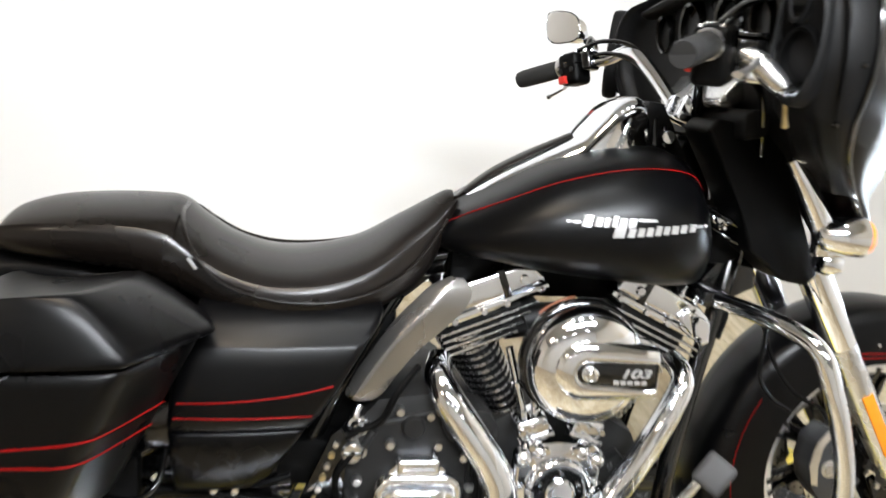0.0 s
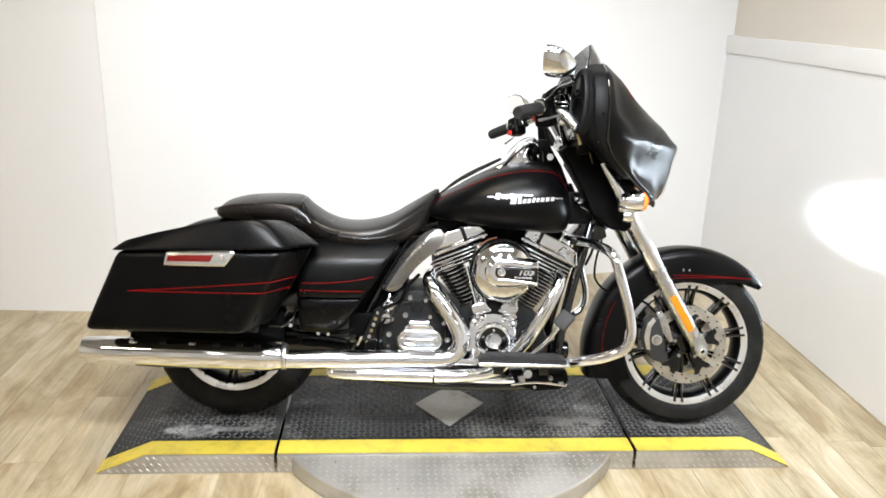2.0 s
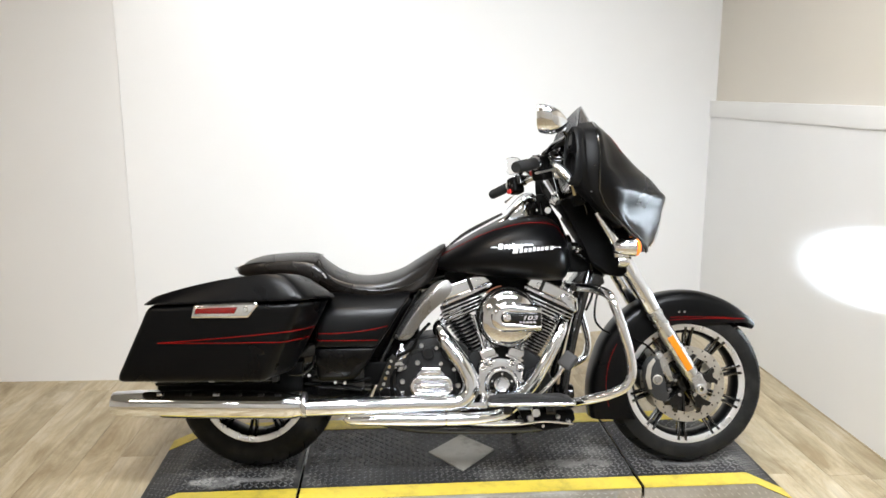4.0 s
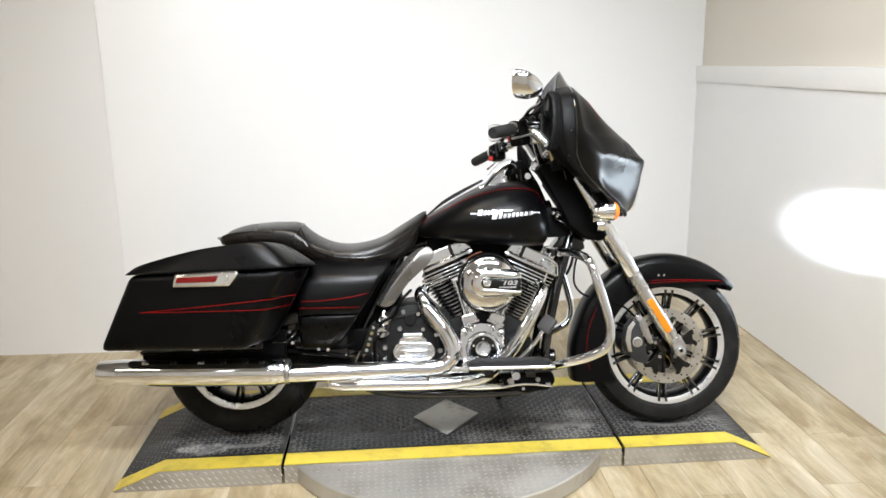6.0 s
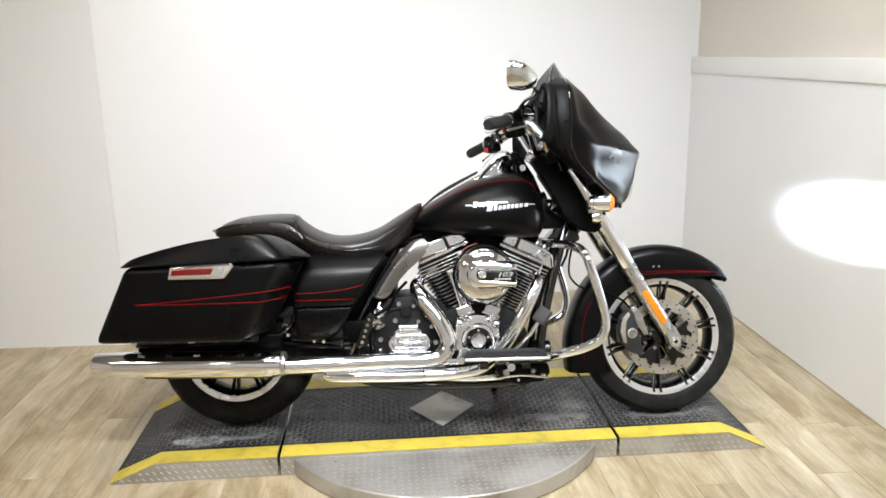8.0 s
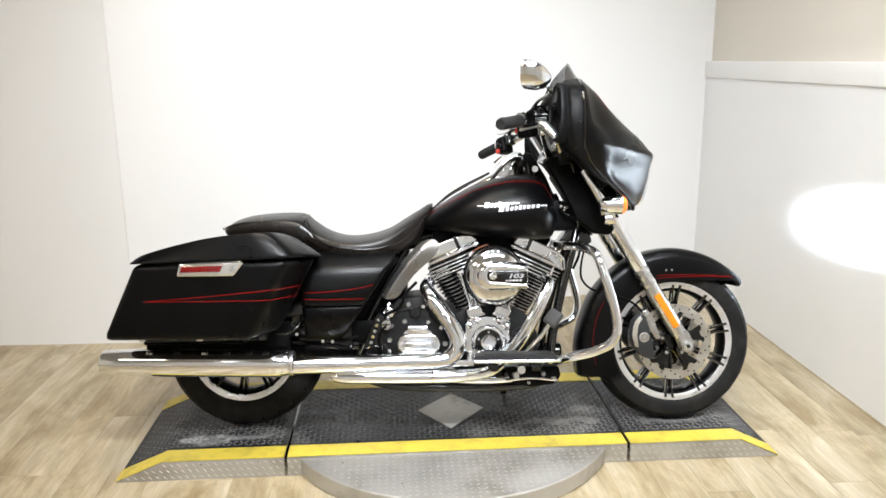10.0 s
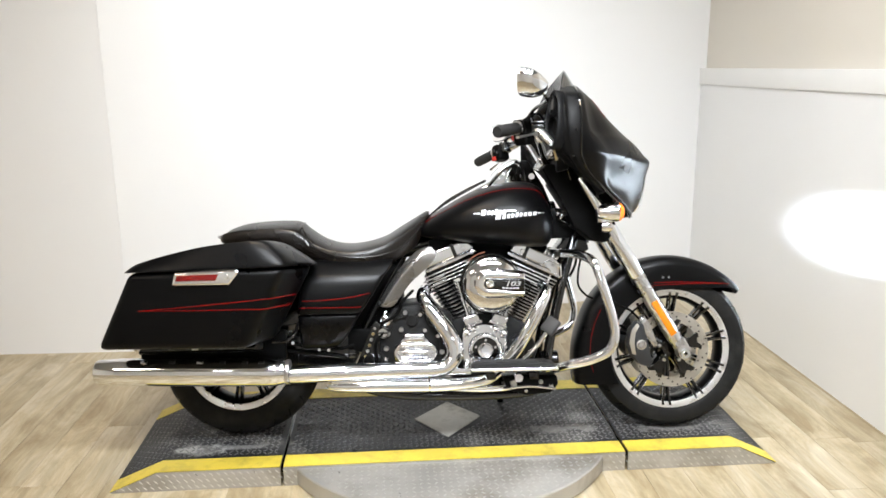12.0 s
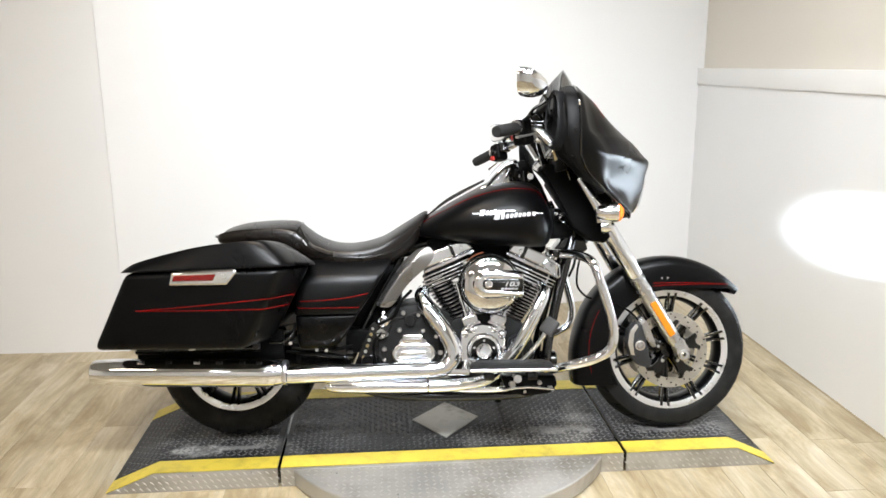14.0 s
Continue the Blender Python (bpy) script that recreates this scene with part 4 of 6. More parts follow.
# fairing
LEVELS = [  # z, edge y, edge x, crease y, crease x, x half way in, x at the middle, inner rim x
    (1.290, 0.275, 0.430, 0.252, 0.446, 0.474, 0.487, 0.385), (1.262, 0.362, 0.420, 0.338, 0.440, 0.489, 0.504, 0.364), (1.238, 0.412, 0.418, 0.386, 0.438, 0.508, 0.525, 0.354),
    (1.200, 0.438, 0.419, 0.410, 0.441, 0.546, 0.568, 0.352), (1.155, 0.446, 0.420, 0.414, 0.449, 0.598, 0.624, 0.355), (1.117, 0.446, 0.420, 0.408, 0.461, 0.640, 0.667, 0.359),
    (1.091, 0.440, 0.421, 0.394, 0.489, 0.672, 0.698, 0.364), (1.051, 0.424, 0.424, 0.370, 0.521, 0.706, 0.736, 0.376), (1.028, 0.408, 0.430, 0.354, 0.530, 0.727, 0.754, 0.389),
    (0.980, 0.364, 0.462, 0.322, 0.531, 0.716, 0.746, 0.432), (0.930, 0.308, 0.520, 0.280, 0.555, 0.712, 0.737, 0.500), (0.880, 0.248, 0.585, 0.230, 0.614, 0.700, 0.726, 0.560),
    (0.842, 0.205, 0.635, 0.190, 0.650, 0.682, 0.704, 0.612), (0.822, 0.160, 0.655, 0.150, 0.664, 0.674, 0.680, 0.640)]


def level(z):
    for a, b in zip(LEVELS, LEVELS[1:]):
        if b[0] <= z <= a[0]:
            t = (a[0] - z) / (a[0] - b[0])
            return [p + (q - p) * t for p, q in zip(a, b)]
    return LEVELS[0] if z > LEVELS[0][0] else LEVELS[-1]


def fullness(z):
    return float(np.interp(z, (1.03, 1.10, 1.20), (0.40, 0.52, 0.64)))


def fairing_x(z, f):
    """The front panel's x at a height and a share f of the crease's y, and that y."""
    _, ye, xe, yc, xc, xm, x0, xr = level(z)
    return float(np.interp(f, (0.0, 0.45, 0.78, 1.0), (x0, xm, xc + fullness(z) * (xm - xc), xc))), yc


def fairing():
    rows = smooth_line(LEVELS, 3)
    rings = []
    for z, ye, xe, yc, xc, xm, x0, xr in rows:
        half = smooth_line([(yc, xc), (0.78 * yc, xc + fullness(z) * (xm - xc)), (0.42 * yc, xm), (0.2 * yc, xm + 0.72 * (x0 - xm)), (0, x0)], 3)
        outer = [(ye, xe), (ye - 0.2 * (ye - yc), xe + 0.45 * (xc - xe)), (ye - 0.62 * (ye - yc), xe + 0.85 * (xc - xe))] + [tuple(p) for p in half]
        outer = [(-y, x) for y, x in outer] + outer[-2::-1]
        inner = [(y * 0.975, x - 0.008) for y, x in outer[::-1]]
        rings.append([(x, y, z) for y, x in outer + inner])
    ob = P("fairing", loft(rings), PAINT, "satin black batwing fairing with red pinstripes", sharp=48)
    lip = [(xe - 0.002, -ye, z) for z, ye, xe, *_ in rows]
    for s in (-1, 1):
        P("edge_bead", tube([(x, y * -s, z) for x, y, z in lip], 0.0045, 8, 1), GLOSS, "", ob)
    P("headlamp", lathe([(0.0, 0.045), (0.045, 0.041), (0.072, 0.028), (0.084, 0.010), (0.088, 0.0), (0.088, -0.05)], (0.697, 0, 0.928), "x", 36), CHROME, "round chrome headlamp", ob)
    for pts in ([(fairing_x(z, 0.80)[0] + 0.003, -0.80 * fairing_x(z, 0.80)[1], z) for z in (1.24, 1.22, 1.20, 1.17)],
                [(fairing_x(z, 0.12)[0] + 0.003, -0.12 * fairing_x(z, 0.12)[1], z) for z in (1.10, 1.08, 1.06, 1.04)]):
        P("pinstripe", tube(pts, 0.0008, 6, 3), RED, "thin red pinstripe", ob)
    chrome_line = [(fairing_x(z, f)[0] + 0.004, -f * fairing_x(z, f)[1], z) for z, f in ((0.99, 0.22), (0.93, 0.27), (0.88, 0.32), (0.845, 0.30))]
    P("headlamp_trim", tube(chrome_line, 0.006, 8, 4), CHROME, "", ob)
    # the inner fairing: cup-shaped pods behind the shell's edges and a dash between them
    rings = []
    for z, ye, xe, yc, xc, xm, x0, xr in rows:
        if z < 0.90:
            continue
        full = max(0.0, min(1.0, (z - 1.00) / 0.05, (1.285 - z) / 0.03))
        xi = xr - 0.028 * full
        line = [(-ye + 0.005, xe + 0.004), (-ye + 0.001, xr + 0.66 * (xe - xr)), (-ye + 0.005, xr + 0.28 * (xe - xr)), (-ye + 0.016, xr + 0.02), (-ye + 0.030, xr - 0.001),
                (-ye + 0.060, xi + 0.014), (-ye + 0.092, xi + 0.002), (-ye + 0.108, xi + 0.003), (-ye + 0.122, xi + 0.028 * full + 0.008), (-0.60 * ye, xr + 0.030), (-0.3 * ye, xr + 0.036), (0, xr + 0.036)]
        line = smooth_line(line + [(-y, x) for y, x in line[-2::-1]], 3)
        rings.append([(x, y, z) for y, x in line] + [(x + 0.006, y * 0.985, z) for y, x in line[::-1]])
    inner = P("inner_fairing", loft(rings), DASH, "textured black inner fairing", ob, sharp=60)
    for s in (-1, 1):
        # speaker: an upright oval on the pod's rear face
        m = Matrix.Translation((0.342, s * 0.385, 1.118)) @ pose(0, 0, 0, 0, 0, -s * 25) @ pose(0, 0, 0, 0, -90, 0)
        bm = lathe([(0.0, -0.014), (0.030, -0.012), (0.042, -0.002), (0.045, 0.012), (0.050, 0.014), (0.055, 0.006), (0.056, -0.03)], (0, 0, 0), "z", 40)
        bm.transform(m @ Matrix.Diagonal((0.95, 0.62, 1, 1)))
        P("speaker", bm, PLASTIC, "oval black fairing speaker", inner)
        mv = Matrix.Translation((0.338, s * 0.376, 1.206)) @ pose(0, 0, 0, 0, 0, -s * 25) @ pose(0, 0, 0, 0, -84, 0)
        bm = lathe([(0.0, 0.006), (0.015, 0.006), (0.0175, 0.012), (0.0205, 0.012), (0.0225, 0.004), (0.0225, -0.03)], (0, 0, 0), "z", 32)
        bm.transform(mv @ Matrix.Diagonal((1.75, 0.80, 1, 1)))
        P("air_vent", bm, DASH, "tall oval air vent", inner)
        bm = lathe([(0.0, 0.0085), (0.0150, 0.0085), (0.0150, 0.004)], (0, 0, 0), "z", 28)
        bm.transform(mv @ Matrix.Diagonal((1.75, 0.80, 1, 1)))
        P("vent_mouth", bm, GLOSS, "", inner)
        # the long oval recess that holds vent and speaker
        mr = Matrix.Translation((0.340, s * 0.385, 1.155)) @ pose(0, 0, 0, 0, 0, -s * 25) @ pose(0, 0, 0, 0, -87, 0)
        bm = lathe([(0.044, 0.010), (0.0475, 0.015), (0.0515, 0.012), (0.053, 0.002), (0.053, -0.02), (0.044, -0.02), (0.044, 0.010)], (0, 0, 0), "z", 48)
        bm.transform(mr @ Matrix.Diagonal((1.95, 0.80, 1, 1)))
        P("pod_rim", bm, DASH, "raised oval rim of the fairing pod", inner, 60)
    for y in (-0.165, -0.085, 0.0, 0.095, 0.185):
        md = Matrix.Translation((0.3975 - 0.10 * y * y, y, 1.247 - 0.25 * y * y)) @ pose(0, 0, 0, 0, -80, 0)
        bm = lathe([(0.0, 0.004), (0.0135, 0.004), (0.0155, 0.0075), (0.0180, 0.007), (0.0190, 0.0), (0.0190, -0.02)], (0, 0, 0), "z", 28)
        bm.transform(md @ Matrix.Diagonal((1.35, 0.85, 1, 1)))
        P("dash_vent", bm, DASH, "oval dash vent", inner)
        bm = lathe([(0.0, 0.0052), (0.0138, 0.0052), (0.0138, 0.002)], (0, 0, 0), "z", 24)
        bm.transform(md @ Matrix.Diagonal((1.35, 0.85, 1, 1)))
        P("vent_mouth", bm, GLOSS, "", inner)
    for k, y in enumerate((-0.195, -0.075, 0.075, 0.195)):
        m = Matrix.Translation((0.396 - 0.004 * (k in (0, 3)), y, 1.195)) @ pose(0, 0, 0, 0, 82, 0)
        r = 0.034 if k in (0, 3) else 0.048
        bm = lathe([(0.0, 0.0), (r * 0.86, 0.0), (r * 0.9, 0.016), (r, 0.018), (r * 1.05, 0.010), (r * 1.05, -0.03)], (0, 0, 0), "z", 32)
        bm.transform(m @ Matrix.Diagonal((1.15, 1, -1, 1)))
        P("gauge", bm, GLOSS, "round black gauge", inner)
    P("dash_hood", tube([(0.372, y, 1.262 - 0.35 * y * y) for y in (-0.26, -0.13, 0, 0.13, 0.26)], 0.016, 12, 4, None, (1.6, 0.7)), DASH, "", inner)
    P("radio_panel", box(0.385, 0.410, -0.085, 0.085, 1.112, 1.142, 0.006), GLOSS, "gloss black radio panel", inner)
    for k in range(1, 3):
        bm = lathe([(0, -0.003), (0.0032, -0.003), (0.005, 0.0), (0.005, 0.004)], (0, 0, 0), "y", 10)
        z = 1.20 - 0.085 * k
        bm.transform(Matrix.Translation((0.405 - 0.004 * k, -level(z)[1] - 0.001, z)))
        P("fairing_screw", bm, GLOSS, "", inner)
    # windscreen
    rings = []
    for k in range(17):
        f = -1 + k / 8
        y = 0.290 * f
        xb, xt = 0.486 - 0.130 * f * f, 0.424 - 0.050 * f * f
        zt = 1.386 - 0.052 * f * f - 0.052 * f ** 6
        zb = 1.287 - 0.032 * f * f
        rings.append([(xb, y, zb), (xb + 0.45 * (xt - xb) + 0.004, y, zb + 0.5 * (zt - zb)), (xt, y, zt), (xt + 0.004, y, zt + 0.001),
                      (xb + 0.45 * (xt - xb) + 0.008, y, zb + 0.5 * (zt - zb)), (xb + 0.005, y, zb)])
    P("windscreen", loft(rings), SMOKE, "low smoked windscreen", ob, sharp=60)
    gar = [(0.480 - 0.126 * f * f, 0.288 * f, 1.289 - 0.032 * f * f) for f in (-1, -0.6, -0.3, 0, 0.3, 0.6, 1)]
    P("screen_bead", tube(gar, 0.007, 8, 3), PLASTIC, "", ob)
    return ob


fairing()


def fork_cover(s):
    outline = [(0.326, 1.006), (0.345, 1.026), (0.462, 1.012), (0.500, 0.93), (0.584, 0.748), (0.562, 0.728), (0.515, 0.735), (0.440, 0.790), (0.403, 0.880)]
    if s > 0:
        outline = [(0.384, 0.962), (0.398, 0.980), (0.490, 0.985), (0.510, 0.93), (0.582, 0.748), (0.560, 0.728), (0.530, 0.745), (0.490, 0.80), (0.460, 0.845)]
    y0, y1 = sorted((s * 0.162, s * 0.055))
    bm = plate(outline, y0, y1, 0.008, seg=3)
    return P("fork_cover", bm, PLASTIC, "black fork cover panel")


fork_cover(-1), fork_cover(1)
P("dash_filler", box(0.455, 0.495, -0.145, 0.145, 0.84, 0.96, 0.015), PLASTIC, "black filler panel below the inner fairing")
# Added black box standing for the dark clutter at the steering neck.
P("neck_filler", box(0.366, 0.475, -0.075, 0.02, 0.745, 0.862, 0.012), PLASTIC)
P("neck_cover", plate([(0.39, 0.70), (0.47, 0.80), (0.50, 0.78), (0.52, 0.70), (0.44, 0.66)], -0.07, 0.07, 0.01), GLOSS)


for x, z, r in ((0.390, 0.840, 0.0060), (0.412, 0.839, 0.0070), (0.440, 0.834, 0.0075), (0.402, 0.826, 0.0045)):
    P("hose_fitting", lathe([(0, -0.128), (r * 0.7, -0.128), (r, -0.123), (r, -0.116), (r * 1.3, -0.115), (r * 1.3, -0.110), (r, -0.109), (r, -0.07)], (x, 0, z), "y", 12), CHROME, "chrome hose fitting", sharp=30)
for pts in ([(0.385, -0.10, 0.856), (0.405, -0.125, 0.842), (0.440, -0.125, 0.826), (0.468, -0.11, 0.800)], [(0.392, -0.095, 0.820), (0.418, -0.115, 0.806), (0.450, -0.112, 0.790), (0.462, -0.09, 0.752)]):
    P("brake_hose", tube(pts, 0.0048, 8, 5), GLOSS)


# handlebar, grips, levers, mirrors
def bolt_on(m, x, y, z, r, mat, parent, axis="z", high=0.004):
    """A small screw head standing on a control's face, in that control's own axes."""
    bm = lathe([(0, high), (r * 0.75, high), (r, high * 0.6), (r, -0.004)], (0, 0, 0), axis, 10)
    bm.transform(m @ Matrix.Translation((x, y, z)))
    return P("housing_screw", bm, mat, "", parent)


def handlebar_side(s):
    near = s < 0
    end, inn = ((0.136, -0.435, 1.111), (0.236, -0.322, 1.141)) if near else ((0.127, 0.420, 1.082), (0.197, 0.318, 1.112))
    e, n = Vector(end), Vector(inn)
    along = (e - n).normalized()
    bar_end = n.copy()
    if near:
        n = n + along * 0.036
    m = Matrix.LocRotScale(n, along.to_track_quat("X", "Z"), None)  # x runs out along the grip
    bar = P("handlebar", tube([(0.362, s * 0.028, 1.022), (0.350, s * 0.060, 1.055), (0.326, s * 0.115, 1.110), (0.300, s * 0.175, 1.150), (0.270, s * 0.240, bar_end.z + 0.022),
                               tuple(bar_end - along * 0.045), tuple(bar_end), tuple(n + along * 0.02)], 0.0135, 16, 5), CHROME, "chrome handlebar half")
    long = (e - n).length
    grip = P("grip", tube([tuple(n), tuple(n + along * 0.006), tuple(n + along * (long - 0.006)), tuple(e)], [0.017, 0.0205, 0.0205, 0.0165], 24, 2), GRIP,
             "black rubber handlebar grip", bar)
    bm = lathe([(0.0, 0.0012), (0.011, 0.0012), (0.013, 0.0)], (0, 0, 0), "x", 20)
    bm.transform(m @ Matrix.Translation((long, 0, 0)))
    P("grip_cap", bm, GRIP, "", grip)
    bm = lathe([(0.0145, -0.006), (0.0235, -0.006), (0.0245, 0.0), (0.0235, 0.005), (0.0145, 0.005)], (0, 0, 0), "x", 28)
    bm.transform(m)
    P("grip_collar", bm, SATIN, "", grip)
    # the switch housing clasps the bar just inside the grip
    house = P("switch_housing", box(-0.064 if near else -0.058, -0.006, -0.029, 0.029, -0.064 if near else -0.046, 0.026, 0.015, m, seg=4), PLASTIC, "black switch housing", bar)
    P("housing_seam", box(-0.0588, -0.0052, -0.0276, 0.0276, -0.0025, -0.0002, 0.0006, m), GLOSS, "", house)
    side = -1 if near else 1
    P("switch_button", box(-0.030, -0.010, side * 0.030 - 0.006, side * 0.030 + 0.006, -0.043, -0.025, 0.003, m), RED_BUTTON, "red switch button", house)
    for k in range(3):
        P("switch_button", box(-0.052 + 0.015 * k, -0.041 + 0.015 * k, side * 0.028 - 0.005, side * 0.028 + 0.005, -0.020 + 0.012 * (k % 2), -0.008 + 0.012 * (k % 2), 0.002, m),
          GLOSS, "", house)
    for x, y in ((-0.050, -0.016), (-0.050, 0.016), (-0.016, -0.016), (-0.016, 0.016)):
        bolt_on(m, x, y, 0.0245, 0.0042, CHROME, house)
    clamp = P("control_clamp", box(-0.088, -0.062, -0.020, 0.020, -0.022, 0.022, 0.008, m, seg=3), GLOSS, "black control clamp", bar)
    bolt_on(m, -0.075, -0.010, 0.0225, 0.006, CHROME, clamp)
    bolt_on(m, -0.075, 0.012, 0.0225, 0.006, CHROME, clamp)
    if near:
        # brake master cylinder before the bar, its hose going down behind the fairing
        master = P("master_cylinder", tube([(0.262, -0.318, 1.132), (0.292, -0.345, 1.116), (0.318, -0.366, 1.088), (0.328, -0.374, 1.076)], [0.014, 0.019, 0.017, 0.013], 18, 4), SATIN,
                   "cast silver brake master cylinder", bar)
        P("reservoir", box(0.262, 0.312, -0.345, -0.300, 1.120, 1.150, 0.007, seg=3), GLOSS, "", master)
        P("reservoir_lid", box(0.259, 0.315, -0.348, -0.297, 1.1505, 1.158, 0.003), GLOSS, "black reservoir lid", master)
        for x, y in ((0.267, -0.339), (0.307, -0.306)):
            P("lid_screw", lathe([(0, 1.1605), (0.0028, 1.1605), (0.0034, 1.1585), (0.0034, 1.157)], (x, y, 0), "z", 8), CHROME, "", master)
        P("banjo_bolt", lathe([(0, -0.012), (0.011, -0.012), (0.0135, -0.006), (0.0135, 0.006), (0.011, 0.012), (0, 0.012)], (0.331, -0.377, 1.072), "y", 16), CHROME, "", master)
        P("lever_perch", box(0.276, 0.316, -0.356, -0.320, 1.082, 1.108, 0.009, seg=3), SATIN, "", master)
        P("brake_line", tube([(0.328, -0.376, 1.078), (0.334, -0.373, 1.060), (0.343, -0.364, 1.036), (0.348, -0.358, 1.022)], [0.0040, 0.0036, 0.0042, 0.0060], 10, 4),
          BRASS, "brass-coloured brake line fitting", master)
        P("lever", tube([(0.292, -0.340, 1.122), (0.276, -0.380, 1.112), (0.236, -0.430, 1.098), (0.200, -0.470, 1.088)], [0.009, 0.0065, 0.0055, 0.008], 12, 4, None, (1, 0.6)), SATIN,
          "silver brake lever", bar)
    else:
        P("lever", tube([(0.232, 0.300, 1.092), (0.205, 0.325, 1.066), (0.180, 0.352, 1.046)], [0.006, 0.0045, 0.006], 10, 4, None, (1, 0.7)), SATIN, "slim silver clutch lever", bar)
        P("lever_tip", lathe([(0, -0.006), (0.005, -0.004), (0.0065, 0), (0.005, 0.004), (0, 0.006)], (0.179, 0.353, 1.045), "z", 12), SATIN, "", bar)
    # mirror: a chrome shell with its glass towards the rider
    mc = (0.248, -0.530, 1.254) if near else (0.250, 0.462, 1.210)
    root = tuple(m @ Vector((-0.072, 0, 0.024)))
    P("mirror_stalk", tube([root, (root[0] + 0.020, root[1] + s * 0.045, root[2] + 0.030), (mc[0] + 0.050, mc[1] - 0.060 * s, mc[2] - 0.045), (mc[0] + 0.030, mc[1] - 0.018 * s, mc[2] - 0.018)],
                           [0.008, 0.006, 0.006, 0.010], 12, 5), GLOSS, "", bar)
    P("stalk_ball", lathe([(0, -0.013), (0.009, -0.010), (0.013, 0), (0.009, 0.010), (0, 0.013)], (mc[0] + 0.034, mc[1] - 0.022 * s, mc[2] - 0.021), "z", 16), CHROME, "", bar)
    mm = Matrix.Translation(mc) @ pose(0, 0, 0, 0, 8, s * (30 if near else 34))
    wide, high = (0.066, 0.044) if near else (0.054, 0.040)
    outline = lambda f: [(s * (u * f + 0.30 * v * f), v * f * (1 + 2.2 * u)) for u, v in ring_shape(32, 3.0, wide, high)]
    rings = []
    for dx, f in ((-0.026, 0.93), (-0.032, 1.0), (-0.012, 1.0), (0.012, 0.86), (0.030, 0.60), (0.040, 0.34), (0.044, 0.10)):
        rings.append([(dx, a, b) for a, b in outline(f)])
    bm = loft(rings)
    bm.transform(mm)
    P("mirror_housing", bm, CHROME, "chrome mirror housing", bar, sharp=60)
    bm = loft([[(dx, a, b) for a, b in outline(0.93)] for dx in (-0.026, -0.0325)])
    bm.transform(mm)
    P("mirror_glass", bm, MIRROR, "flat mirror glass", bar)
    return bar


handlebar_side(-1), handlebar_side(1)
for s in (-1, 1):
    P("riser_clamp", box(-0.024, 0.022, s * 0.028 - 0.013, s * 0.028 + 0.013, -0.024, 0.024, 0.005, Matrix.Translation((0.352, 0, 1.034)) @ pose(0, 0, 0, 0, 24, 0)), CHROME, "chrome handlebar riser clamp")
for pts in ([(0.215, 0.285, 1.150), (0.255, 0.230, 1.172), (0.300, 0.165, 1.160), (0.330, 0.120, 1.110), (0.356, 0.07, 1.05)],
            [(0.225, 0.270, 1.128), (0.262, 0.215, 1.146), (0.305, 0.150, 1.125), (0.345, 0.09, 1.06)], [(0.235, -0.345, 1.160), (0.285, -0.300, 1.190), (0.325, -0.230, 1.175), (0.365, -0.16, 1.12)],
            [(0.30, -0.30, 1.11), (0.365, -0.25, 1.07), (0.410, -0.19, 1.02), (0.44, -0.15, 0.95)], [(0.305, -0.32, 1.10), (0.375, -0.24, 1.06), (0.425, -0.17, 0.99)]):
    P("control_cable", tube(pts, 0.005, 8, 5), GLOSS)


def turn_signal(s):
    y = s * 0.205
    ob = P("turn_signal", lathe([(0.0, 0.528), (0.014, 0.530), (0.026, 0.542), (0.0335, 0.570), (0.036, 0.604), (0.036, 0.612), (0.030, 0.614)], (0, y, 0.832), "x", 28), CHROME, "chrome bullet turn signal")
    ob.matrix_basis = Matrix.Translation((-0.024, s * 0.045, 0.008))
    P("lens", lathe([(0.0, 0.634), (0.018, 0.631), (0.030, 0.622), (0.0345, 0.611), (0.034, 0.602)], (0, y, 0.832), "x", 28), AMBER_LIT, "glowing amber signal lens", ob)
    P("signal_bracket", tube([(0.478, s * 0.185, 0.958), (0.505, s * 0.190, 0.915), (0.545, s * 0.196, 0.845), (0.556, s * 0.190, 0.800)], [0.014, 0.018, 0.020, 0.021], 16, 4), CHROME, "", ob)
    P("bracket_knob", lathe([(0, -0.018), (0.010, -0.018), (0.012, -0.012), (0.012, 0.012), (0, 0.014)], (0.484, s * 0.20, 0.966), "y", 16), CHROME, "", ob)
    P("signal_foot", lathe([(0, -0.022), (0.020, -0.018), (0.026, 0.0), (0.022, 0.018), (0, 0.022)], (0.572, s * 0.185, 0.782), "x", 20), CHROME, "", ob)
    return ob


turn_signal(-1), turn_signal(1)

P("lower_dash", plate([(0.376, 0.990), (0.372, 1.036), (0.390, 1.048), (0.420, 1.040), (0.420, 1.000)], -0.200, 0.200, 0.010), DASH, "grey-black panel below the dash")
# Tilted silver plate that mirrors the pale wall; its use is not known.
P("under_dash_plate", plate([(0.358, 1.046), (0.356, 1.054), (0.398, 1.108), (0.408, 1.108), (0.408, 1.060), (0.380, 1.042)], -0.125, 0.125, 0.005, seg=3), SATIN, "satin silver plate below the dash")

